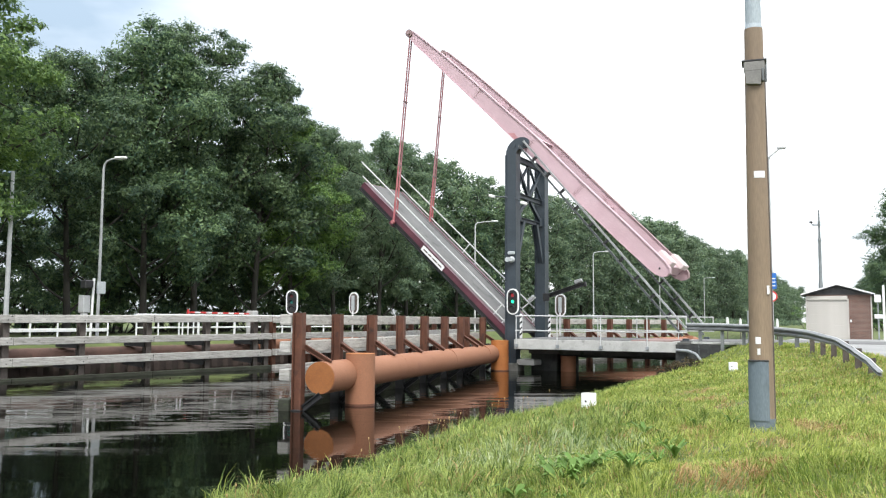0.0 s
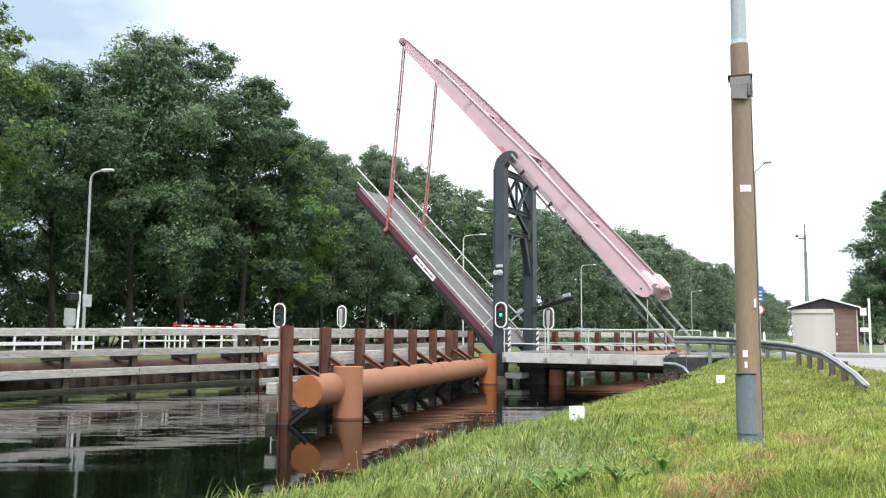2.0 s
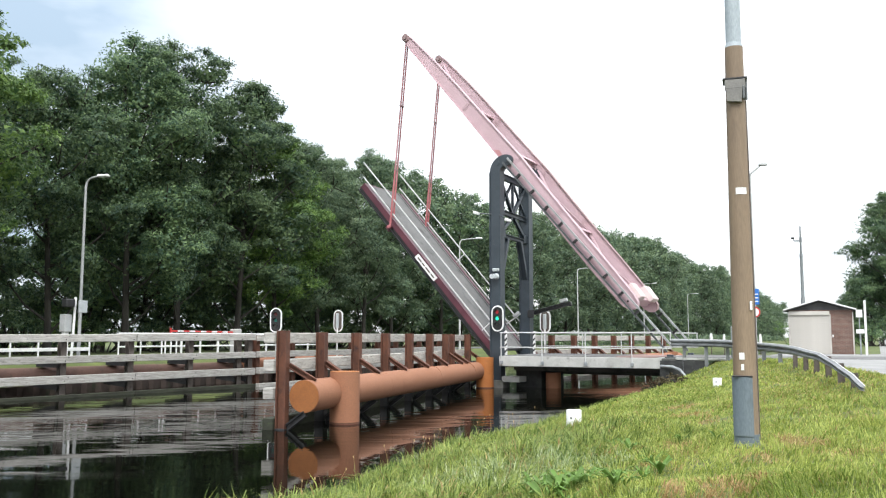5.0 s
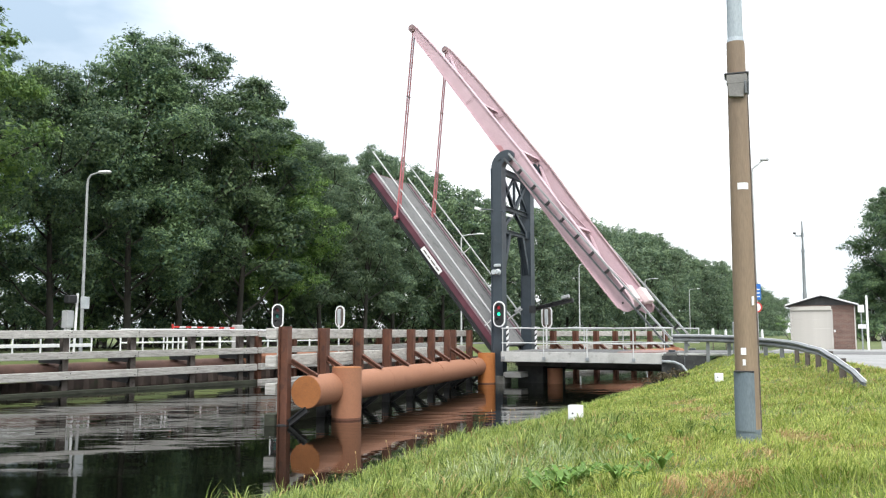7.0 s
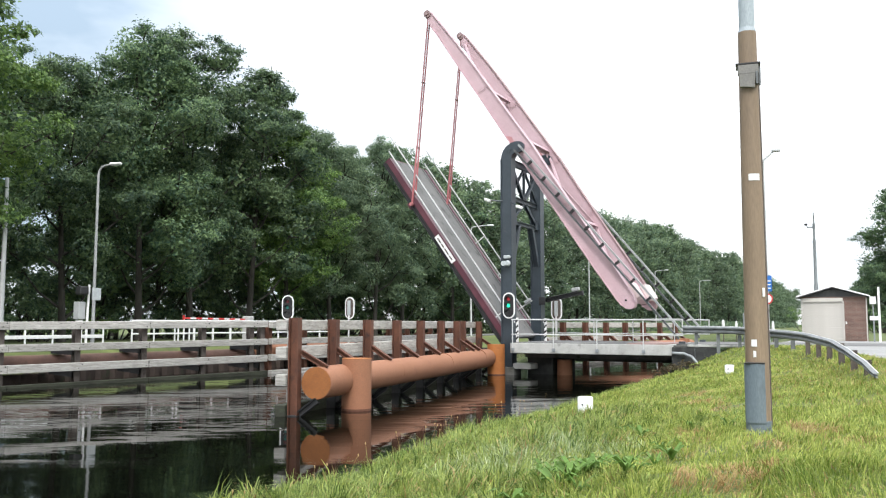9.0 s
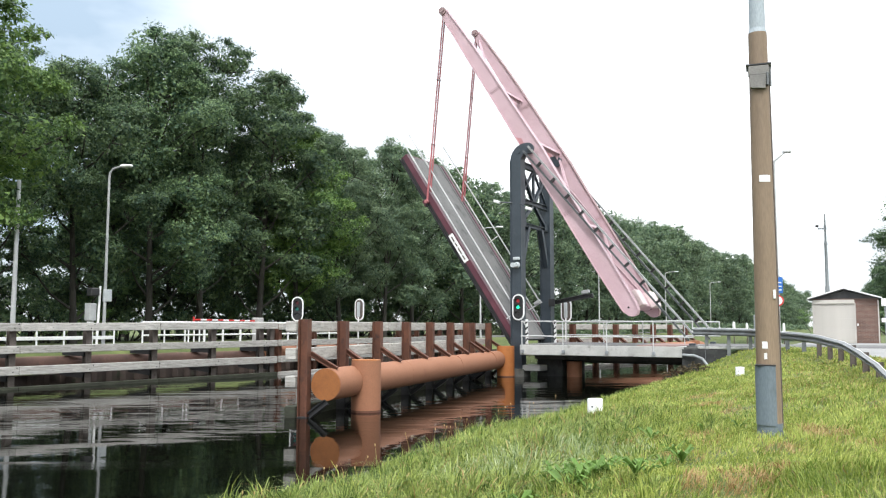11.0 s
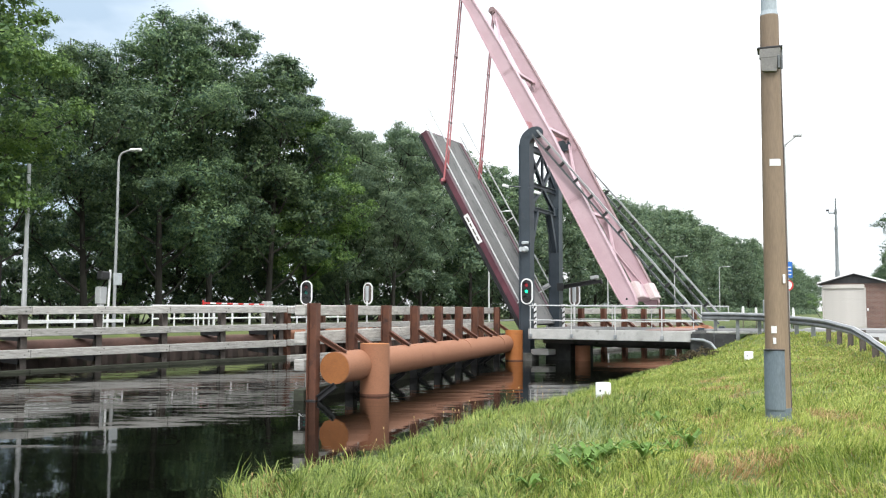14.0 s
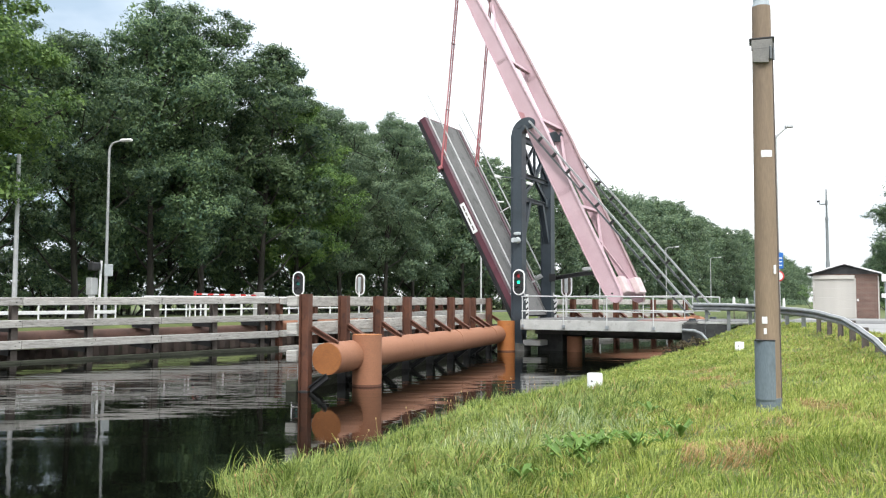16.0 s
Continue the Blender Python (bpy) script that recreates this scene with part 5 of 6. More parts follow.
# ---- the far bank: white fence, barrier, cabinets ----
def make_far_fence(y0, y1, x, label, extra=(), top=1.25):
    t = thing("fence", (x, y0, 1.3), label, "fence", "white fences")
    L = y1 - y0
    for z in (top, top - (0.66 if extra else 0.5)):
        bm = B()
        if extra or z == top:
            rod(bm, (0, 0, z), (0, L, z), 0.045, 8)
        else:
            box(bm, (-0.03, 0, z - 0.06), (0.03, L, z + 0.10), 0.01)
        part("rail", bm, M_WHITE, t, "white rail")
    n = int(L / 1.4)
    for f in [L * k / n for k in range(n + 1)] + [v - y0 for v in extra]:
        bm = B()
        rod(bm, (0, f, -0.1), (0, f, top), 0.04 if extra == () or f < 4.0 else 0.055, 8)
        part("post", bm, M_WHITE, t)
    return t


make_far_fence(-7.6, 9.5, -17.2, "white tubular fence along the far bank road", (-4.5, -4.1, -3.7, -3.35, -2.95, -0.5))
make_far_fence(-30.0, -9.0, -17.6, "white low fence along the far bank", (), 0.98)


def make_barrier():
    t = thing("barrier", (-18.2, -3.1, 1.3), "red and white road barrier, boom lowered", "barrier")
    bm = B()
    box(bm, (-0.25, 5.0, 0), (0.25, 5.55, 1.56), 0.05)
    part("cabinet", bm, M_CONC, t, "pale drive cabinet")
    for k in range(11):
        bm = B()
        box(bm, (-0.04, 0.0 + k * 0.45, 1.365 - 0.004 * k), (0.04, 0.45 + k * 0.45, 1.455 - 0.004 * k))
        part("boom_section", bm, M_RED if k % 2 == 0 else M_WHITE, t, "red boom section" if k % 2 == 0 else "white boom section")
    bm = B()
    box(bm, (-0.05, -0.07, 1.30), (0.05, 0.0, 1.56), 0.01)
    part("lamp", bm, M_RED, t)
    return t


make_barrier()


def make_cabinets():
    t = thing("control_cabinet", (-18.6, -9.6, 1.36), "grey control cabinet on a white foot by the road", "cabinet")
    bm = B()
    box(bm, (-0.2, -0.2, 1.25), (0.2, 0.2, 2.10), 0.03)
    part("body", bm, M_GREYPOST, t)
    bm = B()
    box(bm, (-0.12, -0.12, -0.16), (0.12, 0.12, 1.25), 0.02)
    part("foot", bm, M_WHITE, t)
    t = thing("traffic_light", (-18.4, -9.35, 1.2), "black traffic light on a white post by the barrier", "traffic light")
    bm = B()
    rod(bm, (0, 0, 0), (0, 0.1, 3.1), 0.06, 10)
    part("post", bm, M_WHITE, t)
    bm = B()
    box(bm, (-0.2, -0.55, 2.6), (0.2, -0.05, 3.0), 0.05)
    part("head", bm, M_BLACK, t)
    bm = B()
    box(bm, (-0.06, 0.30, 2.35), (0.06, 0.78, 2.95), 0.02)
    part("panel", bm, M_GREYBOX, t, "grey backed panel")
    return t


make_cabinets()


# ---- trees ----
def leaf_mesh(name, centers, radii, count, size, rs, material, core=None, out=None):
    """Many small leaf blades gathered on twigs; out: the way each twig points; core: blades inside the crown."""
    pick = rs.randint(len(centers), size=count)
    spot = rs.normal(size=(count, 3))
    c = centers[pick] + spot * radii[pick][:, None] * np.array([0.62, 0.62, 0.40])
    d = spot / np.linalg.norm(spot, axis=1)[:, None] if out is None else out[pick]
    size = np.full(count, size)
    if core is not None:
        cp, cr, cn, cs = core
        k = rs.randint(len(cp), size=cn)
        e = rs.normal(size=(cn, 3))
        e /= np.linalg.norm(e, axis=1)[:, None]
        c = np.concatenate([c, cp[k] + e * (cr[k] * rs.uniform(0, 1, cn) ** 0.5 * 0.80)[:, None]])
        d = np.concatenate([d, e])
        size = np.concatenate([size, np.full(cn, cs)])
        count += cn
    nrm = d * 1.0 + rs.normal(size=(count, 3)) * 0.50 + np.array([0, 0, 0.25])
    nrm /= np.linalg.norm(nrm, axis=1)[:, None]
    u = np.cross(nrm, rs.normal(size=(count, 3)))
    u /= np.linalg.norm(u, axis=1)[:, None]
    v = np.cross(nrm, u)
    s = (size * rs.uniform(0.5, 1.4, count))[:, None]
    u, v = u * s, v * s * 0.60
    tri = np.stack([c - u * 0.7 - v, c - u * 0.7 + v, c + u], axis=1).reshape(-1, 3)
    me = bpy.data.meshes.new(name)
    me.vertices.add(count * 3)
    me.vertices.foreach_set("co", tri.astype(np.float32).ravel())
    me.loops.add(count * 3)
    me.loops.foreach_set("vertex_index", np.arange(count * 3, dtype=np.int32))
    me.polygons.add(count)
    me.polygons.foreach_set("loop_start", np.arange(0, count * 3, 3, dtype=np.int32))
    me.polygons.foreach_set("loop_total", np.full(count, 3, dtype=np.int32))
    me.update(calc_edges=True)
    me.materials.append(material)
    return me


def twigs_of(rs, lobes, boughs, twigs, scale):
    """Twigs on the boughs of each lobe of a crown: their places, sizes and the way they point."""
    cen, rad, out = [], [], []
    for c, r in lobes:
        for _ in range(boughs):
            d = rs.normal(size=3)
            d[2] = d[2] * 0.8 + 0.30
            d /= np.linalg.norm(d)
            bc = c + d * r * rs.uniform(0.55, 1.05) * np.array([1, 1, 0.88])
            br = r * rs.uniform(0.22, 0.44)
            for _ in range(twigs):
                e = rs.normal(size=3)
                e /= np.linalg.norm(e)
                cen.append(bc + e * br * rs.uniform(0.10, 1.0) ** 0.5 * np.array([1, 1, 0.46]))
                rad.append(rs.uniform(0.15, 0.34) * scale)
                out.append(e * 0.5 + d * 0.5 + np.array([0, 0, 0.35]))
    return np.array(cen), np.array(rad), np.array(out)


def make_tree(seed, height, spread, base, leaves, size, material, label, trunk_r=0.23, boughs=8, twigs=11):
    rs = np.random.RandomState(seed)
    t = thing("tree", (0, 0, 0), label, "tree", "trees on the banks")
    bm = B()
    lean = rs.uniform(-0.9, 0.9, 2)

    def stem(z):
        return np.array([lean[0] * (z / height) ** 2 * 2, lean[1] * (z / height) ** 2 * 2, z])
    zs = [-0.3, 0.25, base * 0.5, base, height * 0.45, height * 0.66, height * 0.84]
    tube(bm, [stem(z) for z in zs], [trunk_r * 1.75, trunk_r * 1.25, trunk_r, trunk_r * 0.85, trunk_r * 0.55, trunk_r * 0.28, 0.03], 9)
    part("trunk", bm, M_BARK, t, "dark bark trunk", True)
    # lobes of the crown, then boughs and twigs on and in them
    lobes = []
    n_l = 15
    for k in range(n_l):
        f = (k + 0.5) / n_l
        z = base + (height - base) * (0.10 + 0.80 * f)
        prof = min(1.0, 0.50 + 1.4 * f) * (1 - max(0.0, (f - 0.45) / 0.62) ** 2.2) ** 0.5
        a = k * 2.399 + rs.uniform(-0.5, 0.5)
        rad = spread * prof * rs.uniform(0.42, 0.80)
        lobes.append((np.array([rad * math.cos(a), rad * math.sin(a), z]), spread * rs.uniform(0.30, 0.48) * (0.55 + 0.45 * prof)))
    for f in (0.40, 0.60, 0.78):
        lobes.append((stem(base + (height - base) * f) + rs.normal(size=3) * 0.4, spread * 0.42))
    lobes.append((stem(height - spread * 0.34), spread * 0.36))
    cen, rad, out = twigs_of(rs, lobes, boughs, twigs, spread / 5.5 * (1.0 if twigs > 6 else 1.7))
    bm = B()
    for c, r in lobes:
        z0 = max(base * 0.7, c[2] - 2.2 - 0.25 * abs(c[0]))
        p0 = stem(z0)
        mid = p0 * 0.5 + c * 0.5 + np.array([0, 0, -0.4])
        tube(bm, [p0, mid, c], [trunk_r * 0.38, trunk_r * 0.24, 0.04], 6)
        for _ in range(3):
            d = rs.normal(size=3)
            d /= np.linalg.norm(d)
            tube(bm, [mid * 0.4 + c * 0.6, c + d * r * 0.9], [0.06, 0.02], 5)
    part("branching", bm, M_BARK, t, "", True)
    ob = new("crown", leaf_mesh("crown", cen, rad, leaves, size, rs, material, (np.array([l[0] for l in lobes]), np.array([l[1] for l in lobes]), int(leaves * 0.26) + 700, min(0.30, size * 1.45)), out))
    ob.parent = t
    return t


def make_shrub(seed, height, spread, leaves, size, material, label):
    rs = np.random.RandomState(seed)
    t = thing("shrub", (0, 0, 0), label, "shrub", "undergrowth shrubs")
    lobes = [(np.array([rs.normal() * spread * 0.42, rs.normal() * spread * 0.42, rs.uniform(0.2, 0.8) * height]), height * rs.uniform(0.22, 0.36)) for _ in range(9)]
    cen, rad, out = twigs_of(rs, lobes, 5, 4, height * 0.22)
    bm = B()
    for c, r in lobes:
        tube(bm, [(c[0] * 0.15, c[1] * 0.15, -0.2), (c[0] * 0.6, c[1] * 0.6, c[2] * 0.5), tuple(c)], [0.05, 0.035, 0.01], 5)
    part("stem", bm, M_BARK, t)
    ob = new("foliage", leaf_mesh("foliage", cen, rad, leaves, size, rs, material, None, out))
    ob.parent = t
    return t


def make_woods():
    far = "tall oak with dense dark green crown on the far bank"
    back = "oak in the second row of the dense wood"
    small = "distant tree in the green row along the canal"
    P = {"a": make_tree(11, 19.0, 5.6, 2.2, 76000, 0.076, M_LEAF, far), "b": make_tree(12, 18.0, 5.2, 2.0, 76000, 0.076, M_LEAF, far),
         "c": make_tree(13, 20.0, 5.8, 2.4, 76000, 0.076, M_LEAF, far),
         "d": make_tree(14, 17.5, 5.2, 1.8, 76000, 0.076, M_LEAFB, "oak with fresh light green leaves on the far bank"),
         "e": make_tree(16, 17.0, 5.6, 1.2, 12000, 0.135, M_LEAF, back, twigs=5), "f": make_tree(17, 18.0, 5.8, 0.8, 12000, 0.135, M_LEAF, back, twigs=5),
         "g": make_tree(18, 18.5, 5.6, 1.0, 9000, 0.16, M_LEAFHAZE, small, twigs=5), "h": make_tree(19, 17.5, 5.4, 0.8, 9000, 0.16, M_LEAFHAZE, small, twigs=5),
         "i": make_tree(20, 18.5, 5.4, 1.6, 60000, 0.078, M_LEAFHAZE, "oak with dull grey-green crown on the far bank"),
         "s": make_shrub(21, 2.6, 2.6, 3600, 0.060, M_LEAF, "dark green undergrowth shrub beneath the trees"),
         "u": make_shrub(22, 3.4, 3.0, 3600, 0.062, M_LEAFB, "light green shrub beneath the trees"),
         "w": make_shrub(23, 0.65, 0.8, 1400, 0.035, M_DEAD, "withered brown scrub beside the abutment")}
    tall = {"a": 19.0, "b": 18.0, "c": 20.0, "d": 17.5, "e": 17.0, "f": 18.0, "g": 18.5, "h": 17.5, "i": 18.5}
    rnd = random.Random(3)
    spots = []

    def put(k, x, y, s, z=1.15):
        spots.append((k, x, y, s, z))
    # the big group opposite: kind, place, height
    for k, x, y, h in (("e", -27.0, -24.5, 18.0), ("d", -22.5, -15.9, 21.6), ("c", -27.4, -9.2, 17.8), ("b", -27.5, -3.6, 18.0), ("a", -27.7, 2.4, 21.0),
                       ("c", -28.1, 7.4, 23.2), ("b", -27.6, 13.2, 21.5), ("d", -27.8, 18.0, 19.5), ("i", -27.9, 24.2, 19.2), ("i", -26.8, 30.0, 19.8),
                       ("i", -27.1, 35.6, 19.8), ("g", -28.4, 41.2, 19.6), ("e", -27.2, 46.8, 19.0)):
        put(k, x, y, h / tall[k])
    put("f", -33.5, 9.5, 20.0 / 18)
    for x, y, k in ((-37.0, -1.6, 2.2), (-37.5, 0.6, 2.5), (-38.5, 3.0, 2.4)):
        put("s", x, y, k)
    put("e", -33.5, 3.8, 18.6 / 17)
    put("e", -33.0, 16.0, 0.92)
    put("i", -33.5, 35.9, 20.8 / 18.5)
    y, k = 52.0, 0
    while y < 420:
        h = 19.6 + 3.2 * smooth_step(y, 60, 150) - 3.8 * smooth_step(y, 210, 400) + rnd.uniform(-0.7, 0.5)
        kk = "ghg"[k % 3]
        put(kk, -27.4 + rnd.uniform(-1.4, 1.4), y, h / tall[kk])
        y += 5.8 if y < 150 else (9.0 if y < 220 else 13.0)
        k += 1
    y = -13.6
    while y < 75:
        if not -4 < y < 3:
            put("ef"[k % 2], -36.0 + rnd.uniform(-1.5, 1.5), y, rnd.uniform(0.85, 1.0))
        if (-20 < y < -3 or 6 < y < 50) and k % 2:
            put("fe"[k % 2], -44.0 + rnd.uniform(-1.5, 1.5), y + 3, rnd.uniform(0.9, 1.05))
        y += 6.6
        k += 1
    y = -14.0
    while y < 420:
        put("sssu"[k % 4], -31.0 + rnd.uniform(-2, 2), y, rnd.uniform(0.8, 1.3))
        if y < 60:
            put("s", -34.0 + rnd.uniform(-1, 1), y + 1.6, rnd.uniform(1.6, 2.2))
        y += 3.6 if y < 60 else (8.0 if y < 110 else 400.0)
        k += 1
    # the near bank, behind the shed
    for kx, x, yy, s in (("b", 17.8, 62.0, 0.92), ("c", 24.0, 64.0, 0.86), ("e", 22.0, 72.0, 1.05), ("e", 17.5, 71.0, 0.85), ("e", 15.6, 66.0, 0.56), ("f", 19.5, 66.0, 0.9), ("h", 15.0, 70.0, 0.50), ("s", 15.4, 58.5, 1.2), ("s", 16.8, 60.0, 1.5), ("s", 19.0, 58.5, 1.5), ("s", 21.0, 60.5, 1.7), ("g", 13.4, 88.0, 0.42), ("h", 11.2, 92.0, 0.36), ("g", 12.5, 120.0, 0.50), ("h", 11.5, 160.0, 0.6),
                        ("g", 9.5, 230.0, 0.62), ("h", 24, 100.0, 1.0), ("g", 8.6, 330.0, 0.8), ("e", 29, 80, 0.9), ("u", 10.6, 32.0, 0.7), ("u", 11.6, 40.0, 0.8), ("s", 12.4, 48.0, 0.9), ("s", 17.5, 55.0, 1.0), ("s", 20.5, 57.0, 1.0), ("u", 9.5, 60.0, 0.9), ("s", 9.0, 75.0, 1.0), ("w", 7.7, -1.8, 0.75), ("w", 8.3, -2.0, 0.7), ("w", 7.7, -3.2, 0.4), ("w", 8.9, -3.0, 0.7), ("w", 8.5, -4.2, 0.8), ("w", 9.4, -4.6, 0.6)):
        put(kx, x, yy, s, 1.4 if yy > 0 else ground_z(x, yy) - 0.05)
    used = set()
    for k, x, y, s, z in spots:
        m = pose(x, y, z, 0, 0, rnd.uniform(0, 360))
        p = P[k]
        c = p
        if k in used:
            c = copy_thing(p, m)
        else:
            p.matrix_basis = m
            used.add(k)
        c.scale = (s * rnd.uniform(0.94, 1.08), s * rnd.uniform(0.94, 1.08), s)


make_woods()


def make_hedgerow():
    """The closed undergrowth far along both banks."""
    rs = np.random.RandomState(31)
    n = 1300
    y = rs.uniform(55, 460, n)
    cen = np.stack([-31.5 + rs.uniform(-2.5, 2.5, n), y, 1.2 + rs.uniform(0.1, 1.0, n) * (4.6 + 0.006 * y)], axis=1)
    rad = rs.uniform(0.7, 1.3, n)
    # low leaves added over the bank's grass, standing in for its dark shading
    low = np.stack([rs.uniform(-24.5, -16.5, 700), rs.uniform(62, 330, 700), rs.uniform(1.3, 2.7, 700)], axis=1)
    cen, rad = np.concatenate([cen, low]), np.concatenate([rad, rs.uniform(0.5, 0.9, 700)])
    ob = new("undergrowth", leaf_mesh("undergrowth", cen, rad, 105000, 0.24, rs, M_LEAFHAZE))
    tagged(ob, "closed dark undergrowth beneath the distant row of trees", "undergrowth", kind="stuff")
    n = 240
    y = rs.uniform(75, 420, n)
    cen = np.stack([11.5 + rs.uniform(-2.0, 3.5, n), y, 1.3 + rs.uniform(0.1, 1.0, n) * 3.0], axis=1)
    ob = new("hedgerow", leaf_mesh("hedgerow", cen, rs.uniform(0.7, 1.3, n), 14000, 0.22, rs, M_LEAFB))
    tagged(ob, "distant green hedge along the near bank", "hedge", kind="stuff")


make_hedgerow()


# ---- small things on the near bank ----
def make_notice():
    t = thing("notice_post", (15.7, 8.0, 1.5), "white post with small white notice boards beside the shed", "notice post")
    bm = B()
    bar(bm, (0, 0, -0.2), (0, 0, 2.7), 0.10, 0.10, up=(0, 1, 0))
    part("post", bm, M_WHITE, t)
    for x, z, w, h in ((-0.26, 1.88, 0.28, 0.36), (-0.24, 1.10, 0.36, 0.20)):
        bm = B()
        box(bm, (x - w / 2, -0.02, z), (x + w / 2, 0.01, z + h), 0.008)
        part("board", bm, M_WHITE, t, "white notice board")
        bm = B()
        rod(bm, (x, 0.03, -0.2), (x, 0.03, z + h), 0.025, 8)
        part("stake", bm, M_GALV, t)
    return t


make_notice()


def make_road_post(x, y, h, r, material, label):
    t = thing("road_post", (x, y, 1.5), label, "road post", "road posts")
    bm = B()
    rod(bm, (0, 0, -0.2), (0, 0, h - 0.34), 0.025, 8)
    part("leg", bm, M_POSTGREY, t)
    bm = B()
    rod(bm, (0, 0, h - 0.36), (0, 0, h), r, 12, r * 0.85)
    rod(bm, (0, 0, h), (0, 0, h + 0.08), r * 0.6, 12)
    part("post", bm, material, t)
    return t


make_road_post(8.78, 6.2, 1.04, 0.08, M_WHITE, "white plastic road post by the approach")
make_road_post(9.40, 6.2, 0.98, 0.07, M_WHITE, "white plastic road post by the approach")
make_road_post(11.10, 6.2, 0.98, 0.07, M_WHITE, "white plastic road post by the approach")


def make_steel_post():
    t = thing("steel_post", (10.86, -1.2, 1.5), "grey steel post beside the guard rail", "post")
    bm = B()
    rod(bm, (0, 0, -0.3), (0, 0, 1.30), 0.05, 12)
    part("shaft", bm, M_GALV, t)
    bm = B()
    rod(bm, (0, 0, 1.30), (0, 0, 1.35), 0.058, 12, 0.03)
    part("cap", bm, M_GALV, t)


make_steel_post()


# ---- grass: blades on the near bank ----
def blades(name, pos, length, width, lean, way, rs, material, label):
    """Bent blades, five points each; pos: their feet, way: the direction in which they bend."""
    n = len(pos)
    a = way + rs.normal(size=n) * 1.0
    d = np.stack([np.cos(a), np.sin(a), np.zeros(n)], axis=1)
    f = rs.uniform(0, 2 * math.pi, n)
    s = np.stack([np.cos(f), np.sin(f), np.zeros(n)], axis=1)
    L, W, K = length[:, None], width[:, None], (lean * rs.uniform(0.2, 1.6, n))[:, None]
    up = np.array([0, 0, 1.0])
    mid = pos + up * L * 0.55 + d * L * K * 0.28
    tip = pos + up * L * (1 - 0.35 * np.minimum(K, 1.7)) + d * L * K * 0.85
    co = np.stack([pos - s * W, pos + s * W, mid + s * W * 0.85, mid - s * W * 0.85, tip], axis=1).reshape(-1, 3)
    me = bpy.data.meshes.new(name)
    me.vertices.add(n * 5)
    me.vertices.foreach_set("co", co.astype(np.float32).ravel())
    base = np.arange(n, dtype=np.int32)[:, None] * 5
    loops = np.concatenate([base + np.array([[0, 1, 2, 3]]), base + np.array([[3, 2, 4]])], axis=1)
    me.loops.add(n * 7)
    me.loops.foreach_set("vertex_index", loops.astype(np.int32).ravel())
    me.polygons.add(n * 2)
    start = (np.arange(n, dtype=np.int32)[:, None] * 7 + np.array([[0, 4]])).astype(np.int32).ravel()
    me.polygons.foreach_set("loop_start", start)
    me.polygons.foreach_set("loop_total", np.tile(np.array([4, 3], dtype=np.int32), n))
    me.update(calc_edges=True)
    me.materials.append(material)
    return tagged(new(name, me), label, "grass", kind="stuff")


# worn, dry spots on the bank: x, y, radius
WORN = [(12.74, -20.1, 0.55), (15.3, -26.5, 0.32), (14.92, -27.5, 0.26), (14.8, -29.65, 0.36), (13.85, -27.4, 0.36), (13.7, -25.4, 0.35), (13.4, -21.9, 0.4), (15.2, -29.1, 0.22), (14.4, -29.6, 0.3), (12.1, -17.4, 0.5)]


